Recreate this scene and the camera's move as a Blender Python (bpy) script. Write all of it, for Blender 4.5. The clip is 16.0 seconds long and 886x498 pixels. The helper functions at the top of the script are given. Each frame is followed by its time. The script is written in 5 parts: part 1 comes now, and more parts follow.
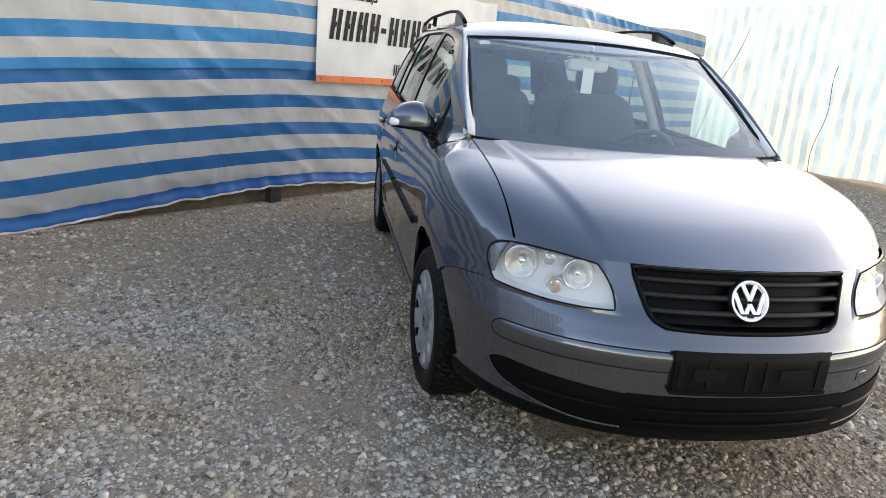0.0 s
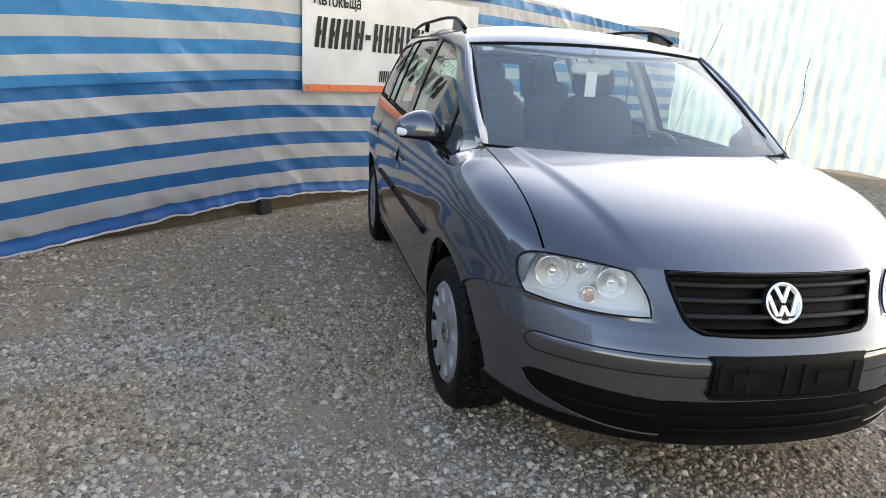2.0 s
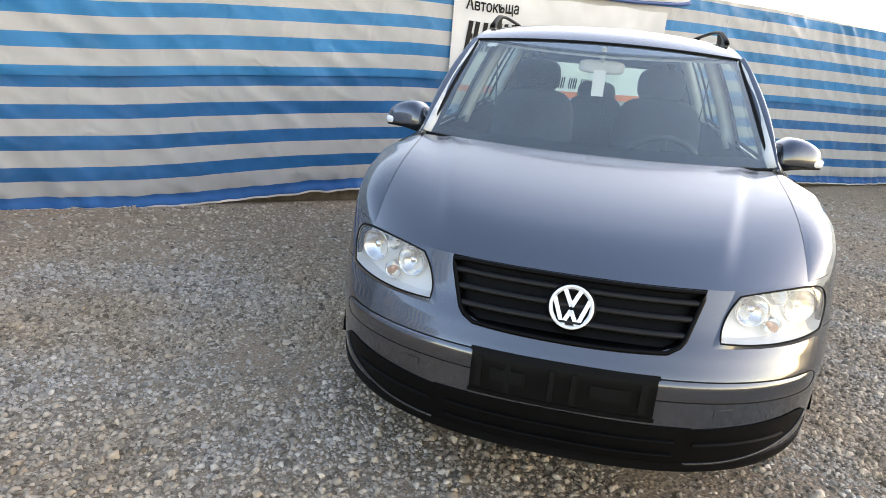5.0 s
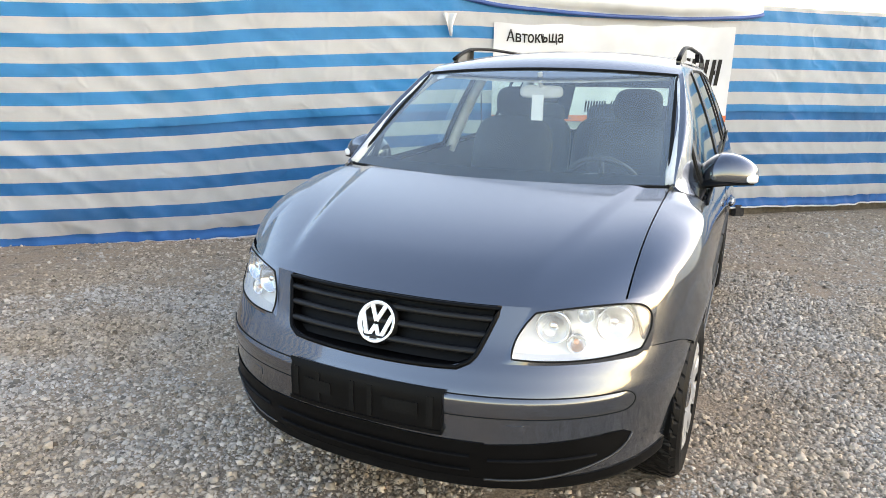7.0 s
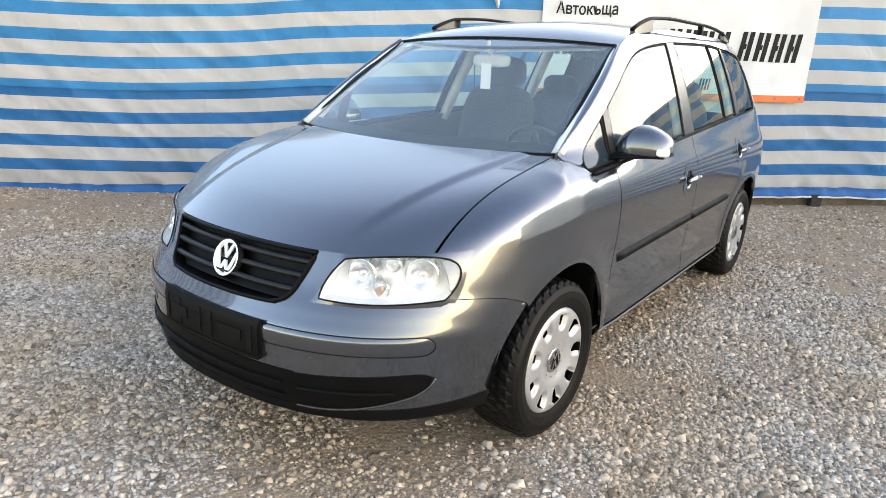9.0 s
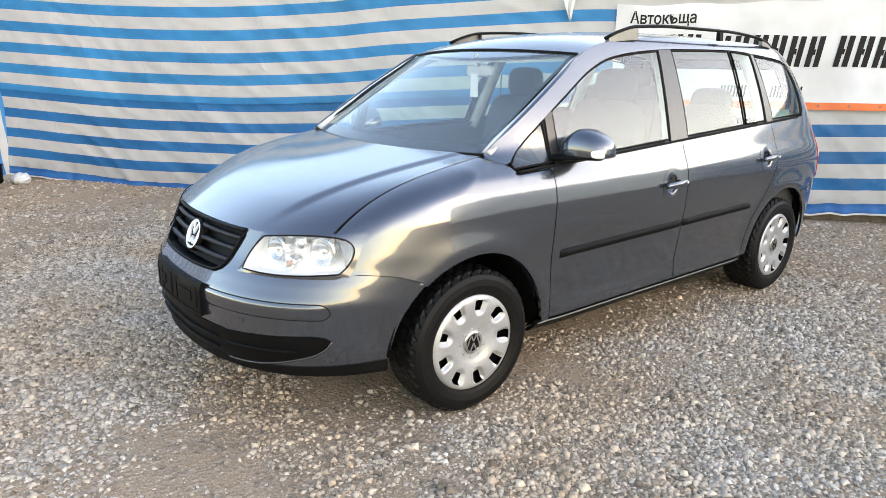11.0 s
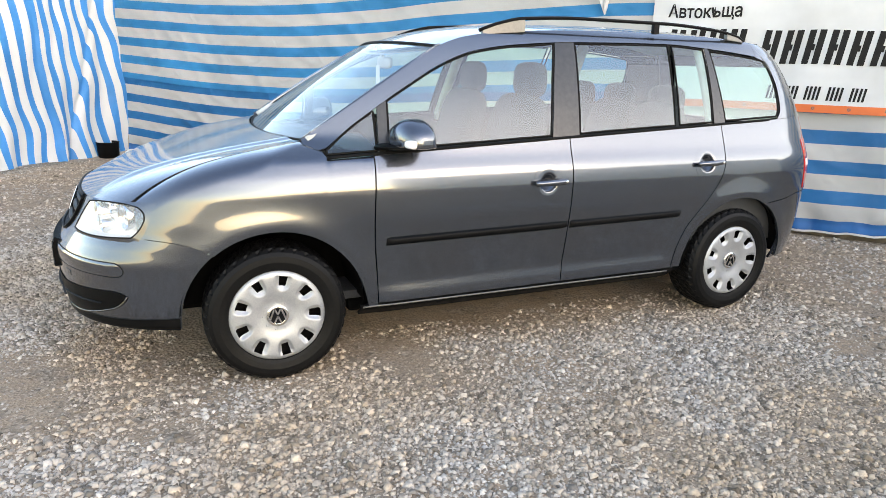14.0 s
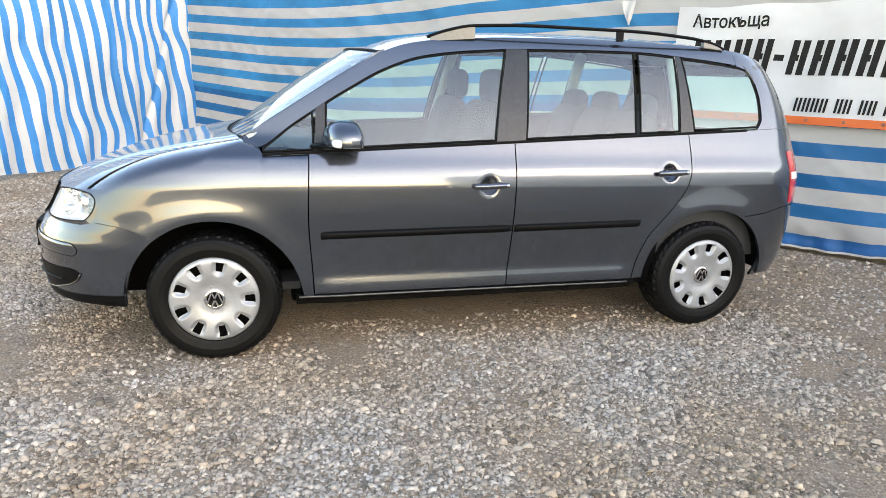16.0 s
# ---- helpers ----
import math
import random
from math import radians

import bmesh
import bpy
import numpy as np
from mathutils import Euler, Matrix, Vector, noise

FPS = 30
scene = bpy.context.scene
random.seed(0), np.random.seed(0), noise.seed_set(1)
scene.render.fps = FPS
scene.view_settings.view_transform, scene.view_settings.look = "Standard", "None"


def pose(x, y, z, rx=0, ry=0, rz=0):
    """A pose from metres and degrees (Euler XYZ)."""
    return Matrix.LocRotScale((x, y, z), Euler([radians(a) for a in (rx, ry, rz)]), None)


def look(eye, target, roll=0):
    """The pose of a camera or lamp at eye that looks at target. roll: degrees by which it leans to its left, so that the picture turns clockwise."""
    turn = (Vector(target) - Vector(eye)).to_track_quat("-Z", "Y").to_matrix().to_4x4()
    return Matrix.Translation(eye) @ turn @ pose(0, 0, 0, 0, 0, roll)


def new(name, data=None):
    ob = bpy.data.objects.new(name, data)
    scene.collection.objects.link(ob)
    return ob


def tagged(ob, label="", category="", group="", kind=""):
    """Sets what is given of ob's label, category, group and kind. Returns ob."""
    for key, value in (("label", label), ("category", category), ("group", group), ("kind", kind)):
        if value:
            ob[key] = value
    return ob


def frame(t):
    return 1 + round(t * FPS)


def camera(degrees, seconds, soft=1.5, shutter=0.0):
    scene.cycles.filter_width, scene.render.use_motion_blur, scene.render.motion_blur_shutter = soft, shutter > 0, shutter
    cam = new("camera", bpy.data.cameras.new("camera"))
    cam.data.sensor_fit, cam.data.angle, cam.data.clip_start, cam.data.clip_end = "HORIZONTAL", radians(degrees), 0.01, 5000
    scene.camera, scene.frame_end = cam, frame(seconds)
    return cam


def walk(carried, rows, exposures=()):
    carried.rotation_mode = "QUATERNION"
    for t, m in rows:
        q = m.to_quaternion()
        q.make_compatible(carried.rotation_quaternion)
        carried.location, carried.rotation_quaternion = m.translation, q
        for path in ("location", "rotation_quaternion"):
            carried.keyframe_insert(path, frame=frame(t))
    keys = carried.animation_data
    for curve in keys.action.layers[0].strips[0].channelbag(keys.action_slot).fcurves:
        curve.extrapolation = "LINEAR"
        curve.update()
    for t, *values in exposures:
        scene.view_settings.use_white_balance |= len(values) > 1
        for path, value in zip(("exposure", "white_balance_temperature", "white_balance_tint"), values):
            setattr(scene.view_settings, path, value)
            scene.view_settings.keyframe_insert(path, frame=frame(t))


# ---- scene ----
cam = camera(68.0, 16.0, 0.7)
PATH = [
    (0, (-1.302, -1.613, 1.337), (-0.937, 0.279, 0.8), 5.2),
    (0.5, (-1.45, -1.536, 1.341), (-0.999, 0.337, 0.805), 4.9),
    (1, (-1.528, -1.516, 1.346), (-1.029, 0.349, 0.826), 5.0),
    (1.5, (-1.531, -1.513, 1.346), (-1.012, 0.346, 0.821), 4.6),
    (2, (-1.458, -1.535, 1.351), (-1.024, 0.345, 0.825), 3.5),
    (2.5, (-1.276, -1.6, 1.34), (-0.963, 0.3, 0.801), 4.6),
    (3, (-1.106, -1.682, 1.346), (-0.846, 0.236, 0.841), 3.9),
    (3.5, (-0.862, -1.783, 1.338), (-0.726, 0.146, 0.829), 5.0),
    (4, (-0.625, -1.797, 1.368), (-0.608, 0.137, 0.859), 2.9),
    (4.2, (-0.5, -1.788, 1.349), (-0.581, 0.141, 0.827), 3.7),
    (6.5, (0.719, -1.56, 1.423), (0.033, 0.246, 0.906), 1.0),
    (7, (0.961, -1.525, 1.417), (0.152, 0.24, 0.936), 1.1),
    (7.5, (1.228, -1.456, 1.422), (0.335, 0.253, 0.894), 2.5),
    (8, (1.486, -1.374, 1.439), (0.45, 0.261, 0.935), 1.4),
    (8.5, (1.691, -1.294, 1.405), (0.606, 0.301, 0.877), 2.0),
    (10.8, (2.619, -0.815, 1.421), (1.164, 0.444, 0.875), 0.6),
    (11, (2.736, -0.793, 1.409), (1.246, 0.432, 0.879), 0.9),
    (11.5, (2.978, -0.674, 1.413), (1.443, 0.483, 0.862), 1.6),
    (12, (3.15, -0.451, 1.398), (1.555, 0.628, 0.86), 1.6),
    (12.5, (3.317, -0.249, 1.407), (1.695, 0.77, 0.831), 1.0),
    (13, (3.498, -0.052, 1.386), (1.807, 0.855, 0.825), 1.6),
    (13.5, (3.605, 0.195, 1.411), (1.887, 1.031, 0.818), -0.1),
    (14, (3.633, 0.479, 1.407), (1.873, 1.259, 0.862), 1.6),
    (14.5, (3.749, 0.626, 1.408), (1.954, 1.336, 0.884), 0.5),
    (15, (3.926, 0.777, 1.414), (2.114, 1.426, 0.868), 1.8),
    (15.5, (3.969, 0.983, 1.491), (2.146, 1.559, 0.902), 0.9),
    (16, (3.998, 1.178, 1.386), (2.133, 1.688, 0.872), 2.0),
]
EXPOSURES = [(0.0, 1.63, 10200, 22), (4.2, 1.66, 10200, 22), (6.5, 2.05, 10200, 21), (12.0, 1.97, 9700, 20), (16.0, 1.88, 9400, 19)]
walk(cam, [(t, look(eye, target, roll)) for t, eye, target, roll in PATH], EXPOSURES)

# ---- daylight: low sun in a broad bright haze beyond the far sheet, blue sky above ----
SUN_AZ, SUN_EL = 28.0, 18.0          # degrees from +x towards +y, and above the horizon
world = bpy.data.worlds.new("sky")
scene.world = world
world.use_nodes = True
wn = world.node_tree
wn.nodes.clear()
sky = wn.nodes.new("ShaderNodeTexSky")
sky.sky_type, sky.sun_disc = "NISHITA", False
sky.sun_elevation, sky.sun_rotation = radians(SUN_EL), radians(90 - SUN_AZ)
sky.air_density, sky.dust_density, sky.ozone_density = 1.2, 0.1, 4.0
bg = wn.nodes.new("ShaderNodeBackground")
bg.inputs["Strength"].default_value = 0.235
wo = wn.nodes.new("ShaderNodeOutputWorld")
wn.links.new(sky.outputs["Color"], bg.inputs["Color"])
sun_data = bpy.data.lights.new("sun", "SUN")
sun_data.energy, sun_data.angle, sun_data.color = 0.12, radians(16.0), (1.0, 0.86, 0.66)
sun = new("sun", sun_data)
sun_dir = Vector((math.cos(radians(SUN_AZ)) * math.cos(radians(SUN_EL)), math.sin(radians(SUN_AZ)) * math.cos(radians(SUN_EL)), math.sin(radians(SUN_EL))))
sun.matrix_world = look(sun_dir * 30, (0, 0, 0))
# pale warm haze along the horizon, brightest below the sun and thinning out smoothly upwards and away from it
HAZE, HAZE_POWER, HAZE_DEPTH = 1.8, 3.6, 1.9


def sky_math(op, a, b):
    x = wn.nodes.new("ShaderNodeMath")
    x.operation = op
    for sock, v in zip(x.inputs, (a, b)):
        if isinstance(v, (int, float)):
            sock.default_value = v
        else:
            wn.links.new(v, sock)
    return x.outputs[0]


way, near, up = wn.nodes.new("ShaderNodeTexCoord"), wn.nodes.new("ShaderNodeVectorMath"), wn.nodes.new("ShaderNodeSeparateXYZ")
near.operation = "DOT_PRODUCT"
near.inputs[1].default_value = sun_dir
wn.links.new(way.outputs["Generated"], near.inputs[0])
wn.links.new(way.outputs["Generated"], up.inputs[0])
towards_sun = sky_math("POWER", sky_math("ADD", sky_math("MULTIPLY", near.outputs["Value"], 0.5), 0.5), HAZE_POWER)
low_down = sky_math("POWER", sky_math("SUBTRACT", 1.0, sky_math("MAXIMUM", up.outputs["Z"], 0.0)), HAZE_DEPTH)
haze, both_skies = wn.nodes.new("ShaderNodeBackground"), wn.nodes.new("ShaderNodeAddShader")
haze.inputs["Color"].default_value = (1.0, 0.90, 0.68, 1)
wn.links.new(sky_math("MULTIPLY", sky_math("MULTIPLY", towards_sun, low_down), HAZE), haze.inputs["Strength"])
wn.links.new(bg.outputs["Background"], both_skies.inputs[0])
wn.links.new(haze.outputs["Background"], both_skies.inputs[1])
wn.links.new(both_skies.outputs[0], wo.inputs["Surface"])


# ---- materials ----
def material(name, colour=(0.5, 0.5, 0.5), rough=0.5, metal=0.0, **inputs):
    m = bpy.data.materials.new(name)
    m.use_nodes = True
    b = m.node_tree.nodes["Principled BSDF"]
    b.inputs["Base Color"].default_value = (*colour, 1)
    b.inputs["Roughness"].default_value = rough
    b.inputs["Metallic"].default_value = metal
    for key, value in inputs.items():
        b.inputs[key.replace("_", " ")].default_value = value
    return m


def nodes_of(m):
    return m.node_tree.nodes, m.node_tree.links, m.node_tree.nodes["Principled BSDF"]


def noise_node(m, scale, detail=4.0, coords="Object", rough=0.55):
    n, l, b = nodes_of(m)
    tc = n.new("ShaderNodeTexCoord")
    tex = n.new("ShaderNodeTexNoise")
    tex.inputs["Scale"].default_value, tex.inputs["Detail"].default_value, tex.inputs["Roughness"].default_value = scale, detail, rough
    l.new(tc.outputs[coords], tex.inputs["Vector"])
    return tex


def ramp_node(m, source, stops):
    n, l, b = nodes_of(m)
    r = n.new("ShaderNodeValToRGB")
    while len(r.color_ramp.elements) < len(stops):
        r.color_ramp.elements.new(0.5)
    for e, (p, c) in zip(r.color_ramp.elements, stops):
        e.position, e.color = p, (*c, 1) if len(c) == 3 else c
    l.new(source, r.inputs["Fac"])
    return r


def bump_node(m, source, strength, distance):
    n, l, b = nodes_of(m)
    bp = n.new("ShaderNodeBump")
    bp.inputs["Strength"].default_value, bp.inputs["Distance"].default_value = strength, distance
    l.new(source, bp.inputs["Height"])
    l.new(bp.outputs["Normal"], b.inputs["Normal"])
    return bp


def mix_node(m, fac, a, c, blend="MIX"):
    n, l, b = nodes_of(m)
    x = n.new("ShaderNodeMix")
    x.data_type, x.blend_type = "RGBA", blend
    for sock, v in ((x.inputs[0], fac), (x.inputs[6], a), (x.inputs[7], c)):
        if isinstance(v, (int, float)):
            sock.default_value = v
        elif isinstance(v, tuple):
            sock.default_value = (*v, 1)
        else:
            l.new(v, sock)
    return x.outputs[2]


def math_node(m, op, a, c=None):
    n, l, b = nodes_of(m)
    x = n.new("ShaderNodeMath")
    x.operation = op
    for sock, v in zip(x.inputs, (a, c)):
        if v is None:
            continue
        if isinstance(v, (int, float)):
            sock.default_value = v
        else:
            l.new(v, sock)
    return x.outputs[0]


def speckled(name, dark, light, scale, rough, metal=0.0, bump=0.0, dist=0.002, **inputs):
    """A plain surface with a fine grain and large soft stains."""
    m = material(name, light, rough, metal, **inputs)
    n, l, b = nodes_of(m)
    fine, large = noise_node(m, scale), noise_node(m, scale * 0.04 + 1.3, 3)
    r = ramp_node(m, fine.outputs["Fac"], [(0.3, dark), (0.7, light)])
    r2 = ramp_node(m, large.outputs["Fac"], [(0.35, (0.8, 0.8, 0.8)), (0.65, (1, 1, 1))])
    l.new(mix_node(m, 1.0, r.outputs["Color"], r2.outputs["Color"], "MULTIPLY"), b.inputs["Base Color"])
    rr = math_node(m, "MULTIPLY_ADD", large.outputs["Fac"], 0.25)
    rr.node.inputs[2].default_value = rough - 0.12
    l.new(rr, b.inputs["Roughness"])
    if bump:
        bump_node(m, fine.outputs["Fac"], bump, dist)
    return m


PAINT = material("car_paint", (0.09, 0.10, 0.12), 0.24, 0.85, Coat_Weight=1.0, Coat_Roughness=0.07, Coat_IOR=1.65)
_f = noise_node(PAINT, 900, 2)
_l = noise_node(PAINT, 2.2, 4)
_n, _k, _b = nodes_of(PAINT)
_c = ramp_node(PAINT, _f.outputs["Fac"], [(0.3, (0.058, 0.067, 0.083)), (0.7, (0.088, 0.101, 0.124))])
_k.new(_c.outputs["Color"], _b.inputs["Base Color"])
_r = ramp_node(PAINT, _l.outputs["Fac"], [(0.35, (0.05, 0.05, 0.05)), (0.75, (0.10, 0.10, 0.10))])
_k.new(_r.outputs["Color"], _b.inputs["Coat Roughness"])
BLACK = speckled("black_plastic", (0.002, 0.002, 0.0022), (0.005, 0.005, 0.0053), 300, 0.5, bump=0.15, Specular_IOR_Level=0.09)
GRILLE_BLACK = speckled("grille_black", (0.0015, 0.0015, 0.0017), (0.004, 0.004, 0.0043), 300, 0.45, bump=0.1, Specular_IOR_Level=0.09)
SLAT = speckled("slat_plastic", (0.007, 0.007, 0.0075), (0.012, 0.012, 0.0125), 300, 0.45, bump=0.1, Specular_IOR_Level=0.25)
RUBBER = speckled("seal_rubber", (0.005, 0.005, 0.005), (0.010, 0.010, 0.010), 200, 0.6, Specular_IOR_Level=0.08)
PILLAR = speckled("pillar_trim", (0.022, 0.021, 0.020), (0.030, 0.028, 0.026), 40, 0.2)
TYRE = speckled("tyre_rubber", (0.0025, 0.0025, 0.0027), (0.005, 0.005, 0.0052), 60, 0.5, bump=0.3, dist=0.003, Specular_IOR_Level=0.15)
HUBCAP = speckled("hubcap_silver", (0.34, 0.35, 0.365), (0.40, 0.41, 0.425), 150, 0.4, 0.5)
CHROME = material("chrome", (0.8, 0.8, 0.8), 0.12, 1.0)
SILVER = speckled("rail_silver", (0.11, 0.108, 0.104), (0.14, 0.137, 0.13), 60, 0.35, 0.5)
# near-black colour holds the shade under the car and in its arches
SHADE_DARK = speckled("underbody_shade", (0.0008, 0.0008, 0.0008), (0.002, 0.002, 0.002), 40, 0.85, Specular_IOR_Level=0.1)
CLOTH = speckled("seat_cloth", (0.02, 0.022, 0.026), (0.045, 0.047, 0.052), 400, 0.9, bump=0.4)
DASH = speckled("dash_plastic", (0.022, 0.023, 0.025), (0.035, 0.036, 0.039), 500, 0.55, bump=0.2)
TRIM = speckled("cabin_trim", (0.55, 0.54, 0.52), (0.66, 0.65, 0.62), 300, 0.8)
LAMP_WHITE = material("lamp_reflector", (0.68, 0.68, 0.68), 0.4)
LAMP_BOWL = material("lamp_bowl", (0.80, 0.80, 0.80), 0.22, 1.0)
AMBER = material("amber_bulb", (0.8, 0.42, 0.28), 0.25)
RED_LENS = material("red_lens", (0.55, 0.02, 0.02), 0.12, Coat_Weight=1.0)
PAPER = material("paper_card", (0.75, 0.75, 0.72), 0.8)
BADGE_SILVER = material("badge_silver", (0.82, 0.82, 0.82), 0.3, 0.35)
WHITE_PLASTIC = material("indicator_white", (0.8, 0.8, 0.8), 0.2, Coat_Weight=0.6)


def glass(name, tint, mix, veil=0.05, film_colour=(0.6, 0.6, 0.58)):
    """A thin tinted pane: clear on the inside, glossy on its face."""
    m = bpy.data.materials.new(name)
    m.use_nodes = True
    n, l = m.node_tree.nodes, m.node_tree.links
    n.clear()
    out = n.new("ShaderNodeOutputMaterial")
    tr, gl, mx, fr = n.new("ShaderNodeBsdfTransparent"), n.new("ShaderNodeBsdfGlossy"), n.new("ShaderNodeMixShader"), n.new("ShaderNodeLayerWeight")
    tr.inputs["Color"].default_value = (*tint, 1)
    gl.inputs["Roughness"].default_value = 0.0
    fr.inputs["Blend"].default_value = 0.5
    pw, sc = n.new("ShaderNodeMath"), n.new("ShaderNodeMath")
    pw.operation, sc.operation = "POWER", "MULTIPLY_ADD"
    pw.inputs[1].default_value = 5.0
    sc.inputs[1].default_value, sc.inputs[2].default_value = 1.0 - mix, mix
    l.new(fr.outputs["Facing"], pw.inputs[0])
    l.new(pw.outputs[0], sc.inputs[0])
    l.new(sc.outputs[0], mx.inputs["Fac"])
    l.new(tr.outputs["BSDF"], mx.inputs[1])
    l.new(gl.outputs["BSDF"], mx.inputs[2])
    # uneven diffuse film mixed over the pane as a pale veil
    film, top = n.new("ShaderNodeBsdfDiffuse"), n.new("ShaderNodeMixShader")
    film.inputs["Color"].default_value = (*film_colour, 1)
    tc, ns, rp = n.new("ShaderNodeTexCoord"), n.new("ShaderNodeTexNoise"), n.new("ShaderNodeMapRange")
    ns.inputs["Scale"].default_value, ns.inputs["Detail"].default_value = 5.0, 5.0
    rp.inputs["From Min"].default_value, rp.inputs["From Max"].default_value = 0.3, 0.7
    rp.inputs["To Min"].default_value, rp.inputs["To Max"].default_value = veil * 0.6, veil * 1.4
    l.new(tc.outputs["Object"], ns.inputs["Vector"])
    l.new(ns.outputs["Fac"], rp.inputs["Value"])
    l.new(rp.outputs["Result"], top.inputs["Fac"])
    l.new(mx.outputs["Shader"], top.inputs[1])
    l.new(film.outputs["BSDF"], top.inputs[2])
    l.new(top.outputs["Shader"], out.inputs["Surface"])
    return m


GLASS = glass("window_glass", (0.72, 0.96, 0.89), 0.13, 0.012)
# bluish film: light dust plus the sky's pale reflection painted in as haze
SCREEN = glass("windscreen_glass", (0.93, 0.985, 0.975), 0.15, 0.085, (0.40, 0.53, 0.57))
LENS = glass("headlight_lens", (0.98, 0.985, 0.985), 0.045, 0.12)

# ground
GRAVEL = material("gravel_ground", (0.2, 0.19, 0.18), 0.9, Specular_IOR_Level=0.2)
_n, _k, _b = nodes_of(GRAVEL)
_v = _n.new("ShaderNodeTexVoronoi")
_v.inputs["Scale"].default_value = 55
_tc = _n.new("ShaderNodeTexCoord")
_k.new(_tc.outputs["Object"], _v.inputs["Vector"])
_a, _d, _e = noise_node(GRAVEL, 0.45, 4), noise_node(GRAVEL, 7, 5), noise_node(GRAVEL, 120, 3)
_stone = ramp_node(GRAVEL, _v.outputs["Color"], [(0.1, (0.112, 0.087, 0.065)), (0.55, (0.299, 0.237, 0.183)), (0.95, (0.500, 0.404, 0.320))])
_dust = ramp_node(GRAVEL, _e.outputs["Fac"], [(0.32, (0.221, 0.159, 0.109)), (0.68, (0.457, 0.338, 0.243))])
_fac = ramp_node(GRAVEL, _d.outputs["Fac"], [(0.46, (0, 0, 0)), (0.68, (1, 1, 1))])
_two = mix_node(GRAVEL, _fac.outputs["Color"], _dust.outputs["Color"], _stone.outputs["Color"])
_big = ramp_node(GRAVEL, _a.outputs["Fac"], [(0.35, (0.86, 0.84, 0.82)), (0.7, (1.05, 1.0, 0.95))])
_k.new(mix_node(GRAVEL, 1.0, _two, _big.outputs["Color"], "MULTIPLY"), _b.inputs["Base Color"])
bump_node(GRAVEL, _v.outputs["Distance"], 0.55, 0.011)
STONE = material("crushed_stone", (0.25, 0.245, 0.24), 0.85, Specular_IOR_Level=0.2)
_n, _k, _b = nodes_of(STONE)
_g = _n.new("ShaderNodeNewGeometry")
_s = ramp_node(STONE, _g.outputs["Random Per Island"], [(0.0, (0.138, 0.118, 0.103)), (0.3, (0.339, 0.295, 0.262)), (0.75, (0.509, 0.445, 0.401)), (0.93, (0.57, 0.508, 0.466)), (1.0, (0.66, 0.596, 0.55))])
_p = noise_node(STONE, 70, 3)
_q = ramp_node(STONE, _p.outputs["Fac"], [(0.3, (0.8, 0.8, 0.8)), (0.7, (1.1, 1.09, 1.07))])
_w = noise_node(STONE, 1.1, 4)
_t = ramp_node(STONE, _w.outputs["Fac"], [(0.40, (1.03, 0.88, 0.70)), (0.60, (1.03, 1.0, 0.93))])
_two = mix_node(STONE, 1.0, _s.outputs["Color"], _q.outputs["Color"], "MULTIPLY")
_k.new(mix_node(STONE, 1.0, _two, _t.outputs["Color"], "MULTIPLY"), _b.inputs["Base Color"])


